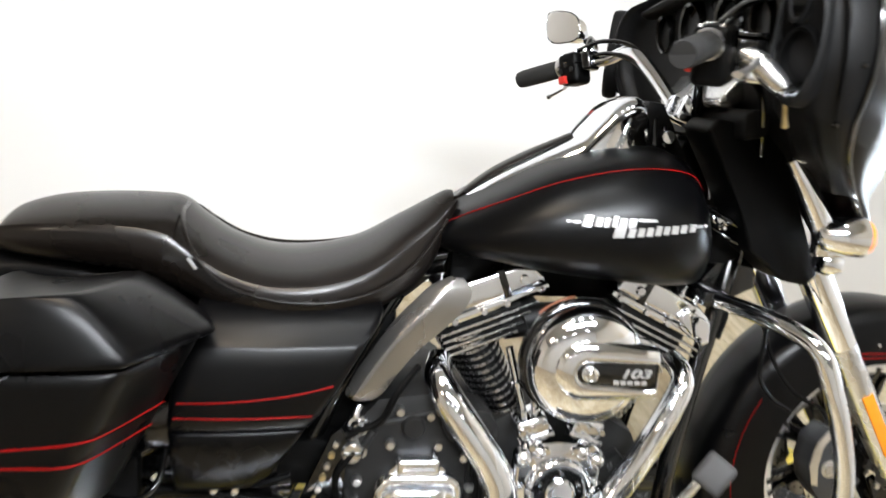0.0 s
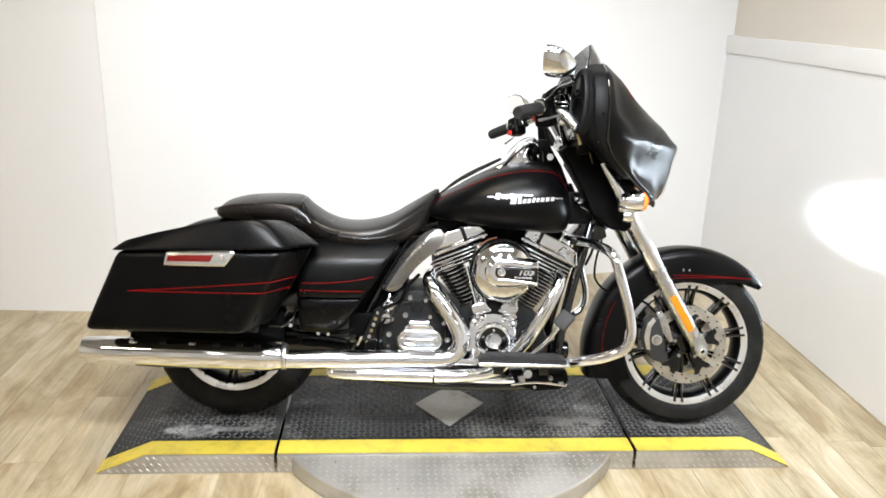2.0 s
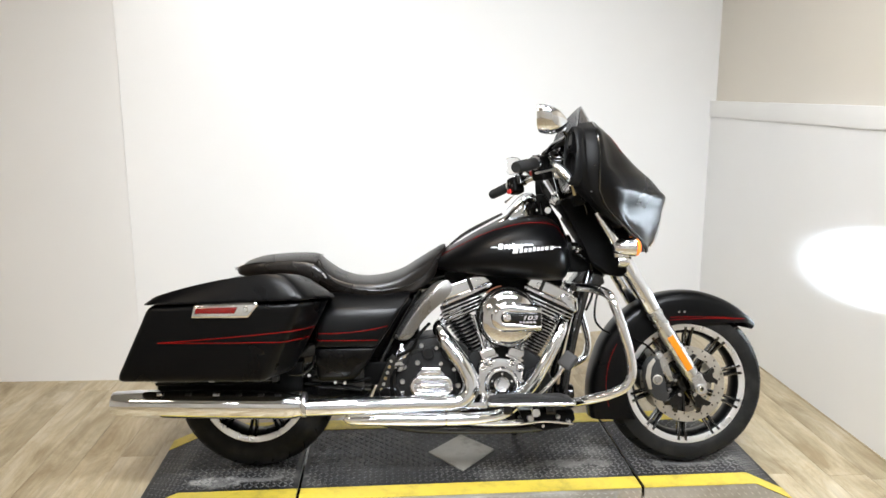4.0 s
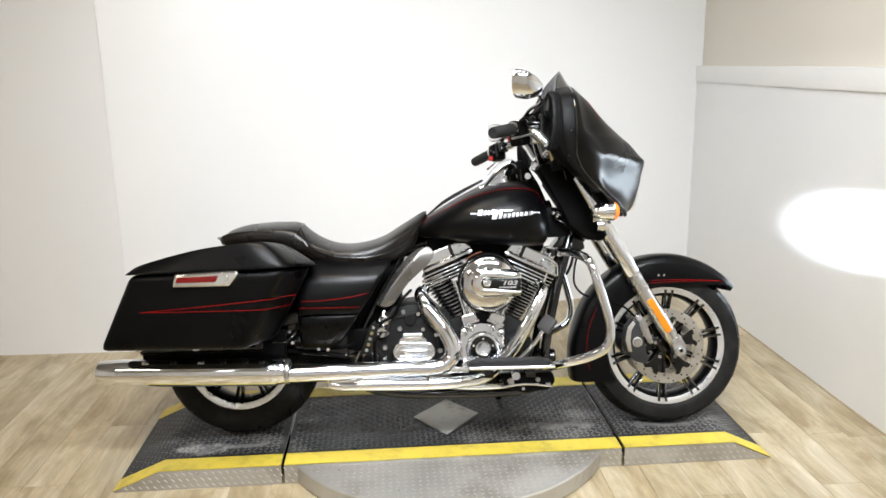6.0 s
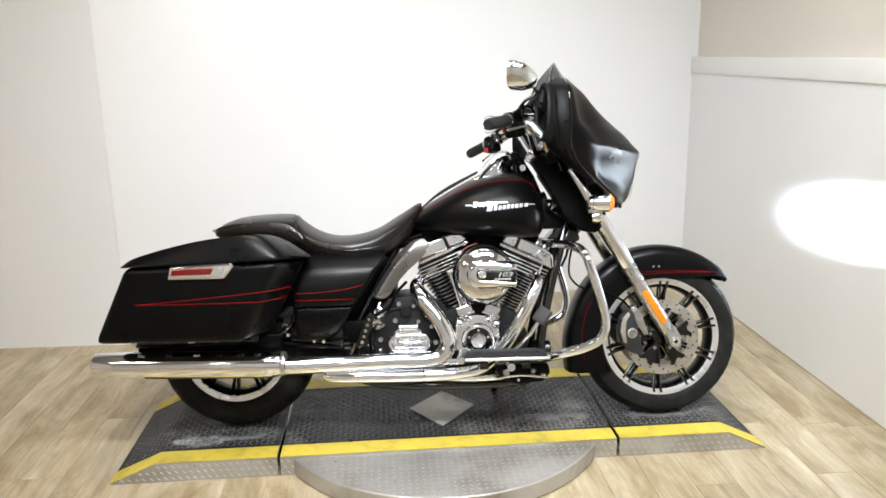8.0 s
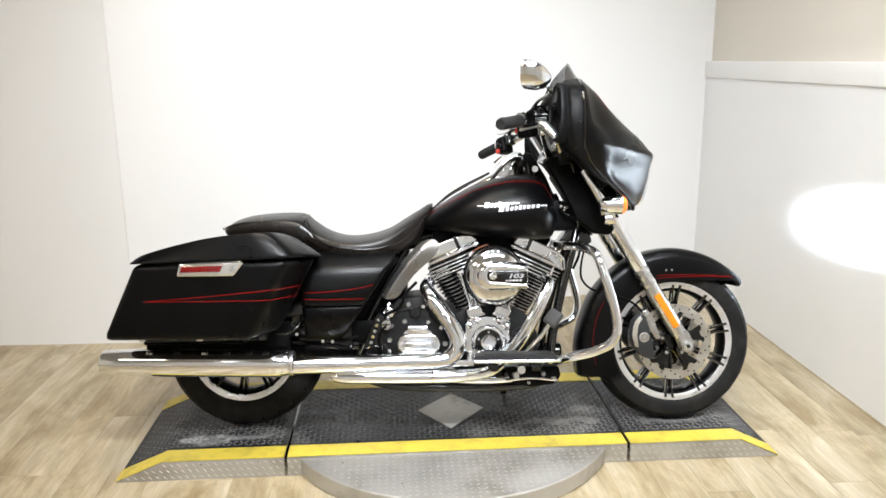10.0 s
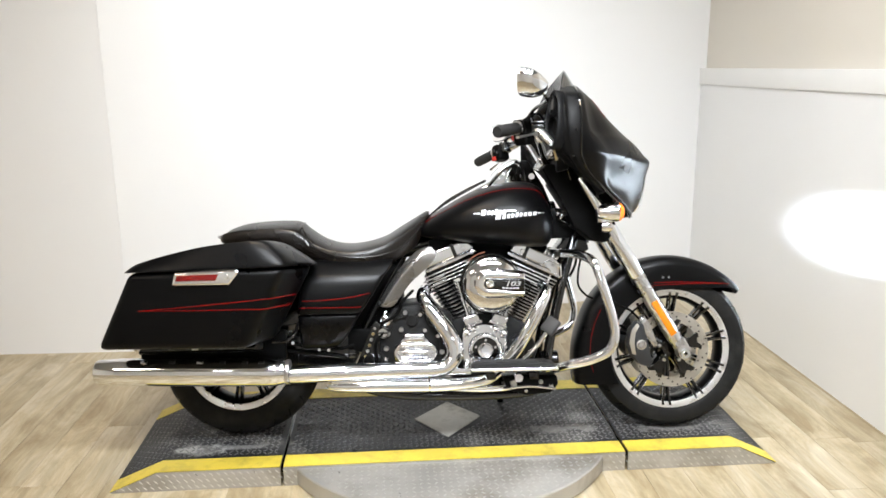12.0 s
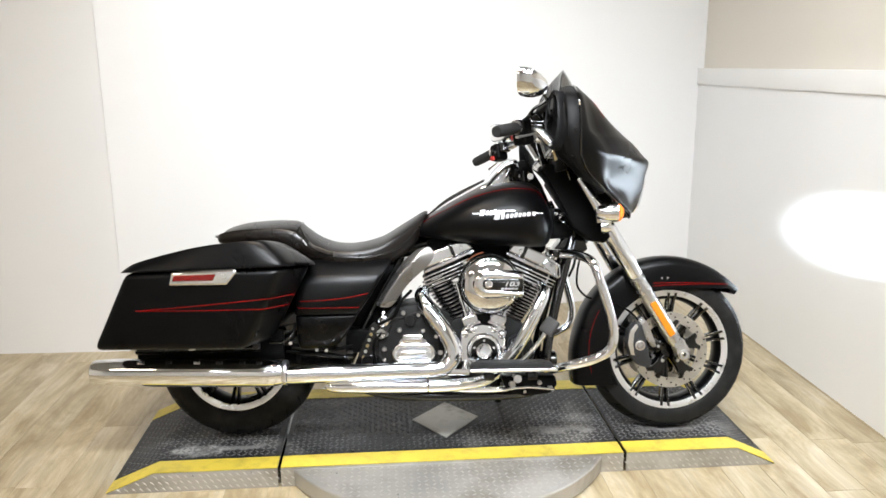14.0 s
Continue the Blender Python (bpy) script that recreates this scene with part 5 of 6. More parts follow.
# frame and running gear
for s in (-1, 1):
    P("frame_tube", tube([(0.475, s * 0.045, 0.80), (0.440, s * 0.075, 0.68), (0.395, s * 0.10, 0.53), (0.355, s * 0.12, 0.36), (0.330, s * 0.13, 0.22), (0.24, s * 0.14, 0.165),
                           (-0.20, s * 0.14, 0.165), (-0.42, s * 0.14, 0.22)], 0.0185, 14, 5), GLOSS, "black frame downtube")
    P("frame_tube", tube([(-0.20, s * 0.10, 0.68), (-0.275, s * 0.115, 0.55), (-0.34, s * 0.135, 0.42), (-0.42, s * 0.13, 0.24)], 0.016, 12, 5), GLOSS, "black frame tube")
    P("swingarm", tube([(-0.38, s * 0.13, 0.33), (-0.60, s * 0.135, 0.335), (-0.826, s * 0.135, 0.31)], [0.032, 0.030, 0.026], 14, 4), GLOSS, "black swingarm")
    P("rear_shock", tube([(-0.72, s * 0.165, 0.37), (-0.53, s * 0.165, 0.48)], 0.028, 16, 1), GLOSS, "black rear shock absorber")
P("backbone", tube([(0.40, 0, 0.86), (0.1, 0, 0.78), (-0.25, 0, 0.70), (-0.6, 0, 0.66)], 0.035, 14, 3), GLOSS)
P("battery_box", box(-0.56, -0.20, -0.12, 0.12, 0.42, 0.66, 0.02), PLASTIC)
P("fender_strut", box(-0.88, -0.50, -0.20, 0.20, 0.42, 0.50, 0.02), GLOSS)
# Added black panel filling the dark area under the side cover.
P("cover_gap_filler", box(-0.63, -0.400, -0.175, -0.13, 0.262, 0.400, 0.010), GLOSS, "black filler panel under the side cover")
for pts in ([(-0.63, -0.19, 0.372), (-0.52, -0.20, 0.362), (-0.44, -0.19, 0.350), (-0.38, -0.18, 0.362)], [(-0.62, -0.19, 0.345), (-0.50, -0.195, 0.335), (-0.41, -0.19, 0.318)]):
    P("brake_hose", tube(pts, 0.006, 10, 5), PLASTIC, "black rear brake hose")
for x, z in ((-0.60, 0.378), (-0.505, 0.352), (-0.47, 0.350)):
    P("hose_fitting", lathe([(0, -0.214), (0.006, -0.214), (0.008, -0.208), (0.008, -0.185)], (x, 0, z), "y", 10), CHROME)
# Two black boxes, added to close open gaps below the cover and the tank.
P("lower_gap_filler", box(-0.70, -0.28, -0.16, 0.16, 0.33, 0.42, 0.015), PLASTIC)
P("tank_gap_filler", box(-0.10, 0.36, -0.06, 0.08, 0.665, 0.75, 0.012), PLASTIC)

GUARD = [(0.400, -0.12, 0.690), (0.440, -0.26, 0.688), (0.476, -0.345, 0.665), (0.497, -0.372, 0.600), (0.518, -0.380, 0.529), (0.537, -0.38, 0.455), (0.541, -0.378, 0.400),
         (0.523, -0.372, 0.356), (0.470, -0.360, 0.326), (0.405, -0.33, 0.304), (0.332, -0.24, 0.268)]
guard = P("engine_guard", tube(GUARD, 0.0165, 18, 6), CHROME, "chrome engine guard bars")
P("guard_bar", tube([(x, -y, z) for x, y, z in GUARD], 0.0165, 18, 6), CHROME, "", guard)
P("guard_clamp", box(0.375, 0.425, -0.14, 0.14, 0.675, 0.705, 0.006), GLOSS, "", guard)
P("wire_loop", tube([(0.470, -0.20, 0.70), (0.445, -0.24, 0.64), (0.440, -0.25, 0.58), (0.462, -0.26, 0.545), (0.488, -0.28, 0.53)], 0.004, 8, 6), PLASTIC)
P("wire_loop", tube([(0.425, 0.02, 0.80), (0.465, -0.03, 0.74), (0.47, -0.06, 0.66), (0.44, -0.09, 0.60)], 0.005, 8, 6), PLASTIC)


# floorboards
def floorboard(s):
    ob = P("floorboard", box(0.050, 0.352, s * 0.335 - 0.054, s * 0.335 + 0.052, 0.282, 0.294, 0.005, seg=3), CHROME, "chrome rider floorboard with black rubber pad")
    rings = []
    for x, w, t in ((0.050, 0.025, 0.0), (0.060, 0.040, 0.010), (0.10, 0.046, 0.015), (0.20, 0.048, 0.016), (0.30, 0.047, 0.015), (0.338, 0.042, 0.010), (0.348, 0.025, 0.0)):
        y = s * 0.335
        rings.append([(x, y - w, 0.293), (x, y - w * 0.95, 0.295 + t * 0.8), (x, y - w * 0.8, 0.295 + t), (x, y + w * 0.8, 0.295 + t), (x, y + w * 0.95, 0.295 + t * 0.8), (x, y + w, 0.293)])
    P("rubber_pad", loft(rings), GRIP, "worn grey-black rubber pad", ob)
    for k in range(5):
        P("pad_groove", box(0.085 + 0.05 * k, 0.115 + 0.05 * k, s * 0.335 - 0.034, s * 0.335 + 0.034, 0.3085, 0.3116, 0.001), GRIP, "", ob)
    for x in (0.12, 0.27):
        P("board_bracket", box(x - 0.018, x + 0.018, s * 0.305 - 0.05, s * 0.305 + 0.05, 0.246, 0.273, 0.006), GLOSS, "", ob)
    P("board_bolt", lathe([(0, s * 0.375), (0.014, s * 0.375), (0.016, s * 0.368), (0.016, s * 0.335)], (0.215, 0, 0.256), "y", 16), CHROME, "", ob)
    ob.matrix_basis = Matrix.Translation((-0.008, 0, 0.010))
    return ob


floorboard(-1), floorboard(1)
pedal = P("brake_pedal", tube([(0.215, -0.30, 0.30), (0.25, -0.31, 0.335), (0.285, -0.315, 0.375), (0.312, -0.32, 0.415)], [0.012, 0.011, 0.010, 0.009], 12, 4, None, (1, 0.8)), CHROME, "chrome brake pedal arm")
P("pedal_pad", box(-0.027, 0.027, -0.010, 0.010, -0.030, 0.030, 0.010, Matrix.Translation((0.324, -0.345, 0.443)) @ pose(0, 0, 0, -24, 0, -28) @ pose(0, 0, 0, 0, 30, 0), seg=3), PAD, "black rubber pedal pad", pedal)
P("passenger_peg", box(-0.035, 0.05, -0.24, -0.18, 0.255, 0.28, 0.008), CHROME)
P("side_stand", tube([(0.26, 0.16, 0.20), (0.20, 0.24, 0.06), (0.17, 0.268, -0.04)], [0.014, 0.012, 0.014], 12, 3), GLOSS, "black side stand")


# ---- engine ----
def cylinder(name, foot, top, wide, tilt, head_at, head_tilt, fins, cover, band):
    """A finned barrel from foot to top (x, z), its head and rocker cover; wide: half widths at both ends; tilt: the fins' slope."""
    core = [(foot[0], -0.03, foot[1] - 0.02), ((foot[0] + top[0]) / 2, -0.03, (foot[1] + top[1]) / 2), (top[0], -0.03, top[1] + 0.03)]
    ob = P(name, tube(core, [wide[0] * 0.80, (wide[0] + wide[1]) * 0.40, wide[1] * 0.8], 24, 3, None, (1.0, 1.0)), WRINKLE, "black engine cylinder with polished fin edges")
    fin = finish(lathe([(0.55, 0.0016), (0.985, 0.0012), (1.0, 0.0), (0.985, -0.0012), (0.55, -0.0016)], (0, 0, 0), "z", 36), "fin", WRINKLE)
    edge = finish(lathe([(0.965, 0.0021), (1.014, 0.0017), (1.014, -0.0017), (0.965, -0.0021), (0.965, 0.0021)], (0, 0, 0), "z", 36), "fin_edge", SATIN)
    for k in range(14):
        u = k / 13
        w = wide[0] + (wide[1] - wide[0]) * u ** 0.8
        m = Matrix.Translation((foot[0] + (top[0] - foot[0]) * u, -0.03, foot[1] + (top[1] - foot[1]) * u)) @ pose(0, 0, 0, 0, tilt, 0) @ Matrix.Diagonal((w, 0.088, 1, 1))
        for nm, me in (("fin", fin), ("fin_edge", edge)):
            o = new(nm, me)
            o.parent = ob
            o.matrix_basis = m
    mh = Matrix.Translation((head_at[0], 0, head_at[1])) @ pose(0, 0, 0, 0, head_tilt, 0)
    lo, hi = min(f[0] for f in fins), max(f[1] for f in fins)
    head = P(name.replace("cylinder", "head"), box(lo + 0.012, hi - 0.03, -0.105, 0.10, -0.040, 0.034, 0.005, mh), WRINKLE, "black finned cylinder head")
    for k, (x0, x1) in enumerate(fins):
        z = -0.030 + 0.0132 * k
        P("head_fin", box(x0, x1, -0.118, 0.11, z - 0.0020, z + 0.0020, 0.0015, mh), WRINKLE, "", head)
        P("head_fin_edge", box(x0 - 0.001, x1 + 0.001, -0.1205, -0.1165, z - 0.0021, z + 0.0021, 0.0008, mh), SATIN, "", head)
    x0, x1 = cover
    P(name.replace("cylinder", "rocker_base"), box(x0, x1, -0.122, 0.10, 0.024, 0.038, 0.004, mh), CHROME, "polished chrome rocker base")
    shape = [(x0 + 0.004, 0.0385), (x1 - 0.004, 0.0385), (x1 - 0.001, 0.052), (x1 - 0.012, 0.074), (x1 - 0.05, 0.088), (x0 + 0.03, 0.090), (x0 + 0.006, 0.070)]
    rock = P(name.replace("cylinder", "rocker_cover"), plate(shape, -0.118, 0.10, 0.010, mh, seg=4), CHROME, "polished chrome rocker cover")
    xm = x0 + band * (x1 - x0)
    P("cover_band", plate([(xm - 0.007, 0.037), (xm + 0.007, 0.037), (xm + 0.007, 0.092), (xm - 0.007, 0.092)], -0.121, 0.09, 0.003, mh), GLOSS, "", rock)
    for f in (0.08, 0.36, 0.58, 0.92):
        bm = lathe([(0, -0.130), (0.0055, -0.130), (0.007, -0.126), (0.007, -0.115)], (0, 0, 0), "y", 10)
        bm.transform(mh @ Matrix.Translation((x0 + f * (x1 - x0), 0, 0.030)))
        P("cover_bolt", bm, CHROME, "", rock)
    for f in (0.22, 0.80):
        bm = lathe([(0, -0.126), (0.0075, -0.126), (0.009, -0.121), (0.009, -0.112)], (0, 0, 0), "y", 12)
        bm.transform(mh @ Matrix.Translation((x0 + f * (x1 - x0), 0, 0.060)))
        P("cover_bolt", bm, CHROME, "", rock)
    return ob


cylinder("rear_cylinder", (0.035, 0.432), (-0.068, 0.600), (0.038, 0.056), -22, (-0.020, 0.630), -22,
         [(-0.10, 0.036), (-0.10, 0.052), (-0.10, 0.070), (-0.10, 0.090)], (-0.085, 0.118), 0.62)
cylinder("front_cylinder", (0.220, 0.428), (0.312, 0.566), (0.034, 0.056), 25, (0.300, 0.612), 25,
         [(-0.075, 0.080), (-0.085, 0.083), (-0.095, 0.086), (-0.10, 0.088)], (-0.125, 0.092), 0.28)
for x, y, z, k in ((0.338, -0.108, 0.682, 1.0), (0.366, -0.108, 0.664, 0.9), (0.352, -0.085, 0.690, 0.8), (0.392, -0.070, 0.672, 1.15)):
    stud = lathe([(0, 0.030), (0.004, 0.030), (0.0055, 0.024), (0.0055, 0.016), (0.009, 0.015), (0.010, 0.010), (0.009, 0.005), (0.006, 0.004), (0.006, -0.030), (0.011, -0.031), (0.012, -0.040)], (0, 0, 0), "z", 12)
    stud.transform(Matrix.Translation((x, y, z)) @ pose(0, 0, 0, 0, 25, 0) @ Matrix.Scale(k, 4))
    P("head_stud", stud, CHROME, "chrome stud with nut on the front cylinder head", sharp=30)
P("head_bracket", plate([(0.330, 0.650), (0.352, 0.668), (0.402, 0.640), (0.404, 0.600), (0.388, 0.592), (0.372, 0.618)], -0.126, -0.100, 0.005, seg=3), CHROME, "polished bracket on the front cylinder head")
P("intake_manifold", tube([(0.02, -0.02, 0.60), (0.13, -0.02, 0.615), (0.25, -0.02, 0.60)], 0.032, 16, 4), WRINKLE, "black intake manifold")
P("engine_mount", plate([(0.09, 0.665), (0.17, 0.665), (0.20, 0.72), (0.06, 0.72)], -0.05, 0.05, 0.006), GLOSS, "black top engine mount")
P("crankcase", plate([(-0.02, 0.44), (0.05, 0.47), (0.19, 0.47), (0.27, 0.42), (0.31, 0.33), (0.28, 0.23), (0.18, 0.19), (0.02, 0.19), (-0.05, 0.25)], -0.13, 0.14, 0.02), WRINKLE, "black crankcase")
P("transmission", plate([(-0.30, 0.30), (-0.29, 0.43), (-0.23, 0.50), (-0.10, 0.515), (-0.03, 0.45), (-0.03, 0.24), (-0.10, 0.20), (-0.26, 0.22)], -0.165, 0.14, 0.018), WRINKLE, "black transmission case")
P("starter_case", lathe([(0, -0.20), (0.03, -0.20), (0.042, -0.185), (0.042, -0.10)], (-0.055, 0, 0.445), "y", 24), WRINKLE)

camc = P("cam_cover", plate([(0.024, 0.268), (0.012, 0.330), (0.018, 0.405), (0.040, 0.436), (0.066, 0.428), (0.098, 0.418), (0.134, 0.428), (0.166, 0.432), (0.186, 0.412), (0.186, 0.350),
                            (0.172, 0.285), (0.13, 0.262), (0.06, 0.256)], -0.200, -0.11, 0.014, seg=4), CHROME, "chrome cam cover with round timer cover")
P("cam_boss", lathe([(0.062, -0.196), (0.064, -0.205), (0.060, -0.213), (0.055, -0.217), (0.049, -0.217), (0.046, -0.213), (0.046, -0.19)], (0.104, 0, 0.340), "y", 48), CHROME, "", camc, 25)
P("timer_groove", lathe([(0.0, -0.210), (0.047, -0.210), (0.047, -0.20)], (0.104, 0, 0.340), "y", 40), GLOSS, "", camc)
P("timer_ring", lathe([(0.022, -0.209), (0.0225, -0.219), (0.025, -0.221), (0.028, -0.219), (0.0285, -0.209)], (0.104, 0, 0.340), "y", 48), CHROME, "", camc, 25)
P("timer_disc", lathe([(0.0, -0.2135), (0.012, -0.2140), (0.0225, -0.2165), (0.0225, -0.209)], (0.104, 0, 0.340), "y", 40), RIMLIP, "brushed metal timer disc", camc, 25)
for k in range(5):
    a = 2 * math.pi * k / 5 + 0.3
    P("timer_bolt", lathe([(0, -0.218), (0.0042, -0.218), (0.0056, -0.214), (0.0056, -0.206)], (0.104 + 0.0375 * math.cos(a), 0, 0.340 + 0.0375 * math.sin(a)), "y", 10), CHROME, "", camc)
for x, z in ((0.030, 0.282), (0.022, 0.330), (0.026, 0.395), (0.046, 0.425), (0.075, 0.418), (0.128, 0.418), (0.158, 0.424), (0.178, 0.400), (0.178, 0.350), (0.164, 0.292), (0.10, 0.262)):
    P("cover_bolt", lathe([(0, -0.212), (0.006, -0.212), (0.0078, -0.207), (0.0078, -0.19)], (x, 0, z), "y", 12), CHROME, "", camc)
for x, z, r in ((0.034, 0.404, 0.017), (0.062, 0.416, 0.014), (0.172, 0.398, 0.017), (0.142, 0.416, 0.014), (0.036, 0.290, 0.015), (0.166, 0.300, 0.014)):
    P("cover_boss", lathe([(0, -0.217), (r * 0.35, -0.216), (r * 0.7, -0.212), (r, -0.203), (r * 1.05, -0.19)], (x, 0, z), "y", 20), CHROME, "", camc, 60)
for x0, z0, x1, z1 in ((0.052, 0.43, 0.008, 0.590), (0.072, 0.43, 0.040, 0.61), (0.150, 0.43, 0.192, 0.60), (0.170, 0.425, 0.228, 0.585)):
    rod = P("pushrod_tube", tube([(x0, -0.150, z0), (x1, -0.135, z1)], 0.0075, 12, 1), CHROME, "chrome pushrod tube")
    for u in (0.02, 0.20, 0.55):
        x, z = x0 + (x1 - x0) * u, z0 + (z1 - z0) * u
        P("tube_collar", tube([(x, -0.150, z), (x + (x1 - x0) * 0.06, -0.149, z + (z1 - z0) * 0.06)], 0.0120, 14, 1), CHROME, "", rod)
for x, tip in ((0.056, 20), (0.160, -20)):
    m = Matrix.Translation((x, 0, 0.447)) @ pose(0, 0, 0, 0, -tip, 0)
    lift = P("lifter_block", box(-0.030, 0.030, -0.180, -0.11, -0.018, 0.020, 0.008, m, seg=3), CHROME, "chrome lifter block")
    P("lifter_flange", box(-0.034, 0.034, -0.186, -0.11, -0.022, -0.012, 0.003, m), CHROME, "", lift)
    for dx in (-0.022, 0.0, 0.022):
        bm = lathe([(0, -0.192), (0.005, -0.192), (0.006, -0.17)], (0, 0, 0), "y", 10)
        bm.transform(m @ Matrix.Translation((dx, 0, 0.006)))
        P("cover_bolt", bm, CHROME, "", lift)
P("oil_pump_cover", plate([(0.190, 0.30), (0.20, 0.37), (0.235, 0.39), (0.26, 0.36), (0.25, 0.29), (0.215, 0.27)], -0.16, -0.11, 0.008), WRINKLE, "black oil pump cover")
for x, z in ((0.205, 0.305), (0.215, 0.365), (0.243, 0.350)):
    P("cover_bolt", lathe([(0, -0.168), (0.0055, -0.168), (0.007, -0.160)], (x, 0, z), "y", 10), SATIN)

# air cleaner
AC = (0.129, 0, 0.583)
air = P("air_cleaner", lathe([(0.0, -0.2570), (0.030, -0.2558), (0.055, -0.2528), (0.075, -0.2488), (0.090, -0.2436), (0.099, -0.2370), (0.104, -0.2280), (0.107, -0.214), (0.107, -0.190), (0.104, -0.182)], AC, "y", 72),
        CHROME, "round chrome air cleaner cover")
P("backing_plate", lathe([(0.0, -0.190), (0.110, -0.190), (0.114, -0.186), (0.114, -0.174), (0.110, -0.168), (0.0, -0.168)], AC, "y", 64), GLOSS, "black air cleaner backing plate", air)


def stadium(cx, cz, r, x1, up, down, n=18):
    """A round end about cx, cz that runs on to a straight edge at x1 with the heights up and down over cz."""
    pts = [(cx + r * math.cos(a), cz + r * math.sin(a)) for a in np.linspace(radians(100), radians(260), n)]
    lower = [(cx + (x1 - cx) * t, cz - r + (r - down) * t * t * (3 - 2 * t)) for t in (0.25, 0.5, 0.75, 0.97)]
    upper = [(cx + (x1 - cx) * t, cz + r + (up - r) * t * t * (3 - 2 * t)) for t in (0.97, 0.75, 0.5, 0.25)]
    return pts + lower + [(x1, cz - down + 0.004), (x1, cz + up - 0.004)] + upper


def raised(outlines, bm=None):
    return loft([[(u, y, v) for u, v in line] for line, y in outlines], bm=bm)


# the raised tongue that runs forward from the centre screw, and the black field sunk into it
SCREW = (0.119, 0.587)
tongue = [(stadium(*SCREW, 0.066, 0.246, 0.046, 0.052), -0.196), (stadium(*SCREW, 0.064, 0.246, 0.045, 0.051), -0.236), (stadium(*SCREW, 0.057, 0.2455, 0.042, 0.049), -0.2500),
          (stadium(*SCREW, 0.048, 0.245, 0.037, 0.045), -0.2572), (stadium(*SCREW, 0.037, 0.244, 0.029, 0.040), -0.2612), (stadium(*SCREW, 0.027, 0.2435, 0.022, 0.035), -0.2624),
          (stadium(*SCREW, 0.0215, 0.2430, 0.0180, 0.0315), -0.2612), (stadium(*SCREW, 0.0195, 0.2425, 0.0165, 0.0300), -0.2570)]
P("tongue", raised(tongue), CHROME, "", air, 60)
P("insert", raised([(stadium(*SCREW, 0.0197, 0.2426, 0.0167, 0.0302), -0.252), (stadium(*SCREW, 0.0197, 0.2426, 0.0167, 0.0302), -0.2578), (stadium(*SCREW, 0.0180, 0.241, 0.015, 0.0285), -0.2590)]),
  GLOSS, "gloss black insert", air, 50)
P("cover_screw", lathe([(0.0, -0.2735), (0.006, -0.2735), (0.0085, -0.2705), (0.0105, -0.2715), (0.0135, -0.2700), (0.0150, -0.266), (0.0150, -0.258)], (SCREW[0], 0, SCREW[1]), "y", 28), CHROME,
  "chrome centre screw", air)


def lettering(text, size, at, mat, parent, label, shear=0.0, wide=1.0):
    cu = bpy.data.curves.new("lettering", "FONT")
    cu.offset = 0.0006
    cu.body, cu.size, cu.extrude, cu.shear, cu.align_x, cu.align_y = text, size, 0.0012, shear, "CENTER", "CENTER"
    ob = new("lettering_tmp", cu)
    deps = bpy.context.evaluated_depsgraph_get()
    me = bpy.data.meshes.new_from_object(ob.evaluated_get(deps))
    bpy.data.objects.remove(ob)
    me.materials.clear()
    me.materials.append(mat)
    o = new("lettering", me)
    o.parent = parent
    o.matrix_basis = Matrix.Translation(at) @ pose(0, 0, 0, 90, 0, 0) @ Matrix.Diagonal((wide, 1, 1, 1))
    return tagged(o, label)


lettering("103", 0.0215, (0.201, -0.2598, 0.5855), BADGE, air, "silver number 103", 0.25, 1.75)
for x in (0.164, 0.1765, 0.189, 0.2015, 0.214):
    P("badge_line", box(x, x + 0.0100, -0.2608, -0.258, 0.5665, 0.5735, 0.001), BADGE, "", air)

# transmission side cover and small parts
side = P("clutch_cover", plate([(-0.228, 0.325), (-0.230, 0.352), (-0.216, 0.368), (-0.198, 0.370), (-0.196, 0.396), (-0.186, 0.404), (-0.126, 0.404), (-0.116, 0.396), (-0.114, 0.370),
                               (-0.096, 0.366), (-0.080, 0.350), (-0.080, 0.322), (-0.098, 0.298), (-0.210, 0.298)], -0.196, -0.15, 0.008, seg=3), CHROME, "ribbed chrome transmission side cover")
P("rib", box(-0.194, -0.118, -0.214, -0.19, 0.373, 0.404, 0.008, seg=3), CHROME, "", side)
P("rib", box(-0.186, -0.126, -0.220, -0.21, 0.381, 0.389, 0.003), CHROME, "", side)
rim = [(-0.110 + 0.028 * math.cos(a), -0.200, 0.332 + 0.031 * math.sin(a)) for a in np.linspace(-math.pi / 2, math.pi / 2, 9)]
rim = rim + [(-0.196 - 0.028 * math.cos(a), -0.200, 0.332 - 0.031 * math.sin(a)) for a in np.linspace(-math.pi / 2, math.pi / 2, 9)]
P("cover_rim", tube(rim + rim[:2], 0.0105, 12, 1), CHROME, "", side, 60)
P("rib", tube([(-0.205, -0.192, 0.334), (-0.190, -0.202, 0.334), (-0.116, -0.202, 0.334), (-0.101, -0.192, 0.334)], [0.010, 0.013, 0.013, 0.010], 14, 3), CHROME, "", side)
for x, z in ((-0.208, 0.334), (-0.100, 0.334)):
    P("cover_bolt", lathe([(0, -0.214), (0.007, -0.214), (0.009, -0.208), (0.009, -0.19)], (x, 0, z), "y", 12), CHROME, "", side)
for x, z in ((-0.262, 0.345), (-0.262, 0.305), (-0.255, 0.40), (-0.205, 0.415), (-0.118, 0.412), (-0.07, 0.39), (-0.055, 0.33), (-0.255, 0.275), (-0.19, 0.478), (-0.245, 0.455), (-0.135, 0.47)):
    P("case_bolt", lathe([(0, -0.178), (0.007, -0.178), (0.0095, -0.172), (0.0095, -0.16)], (x, 0, z), "y", 14), SATIN)
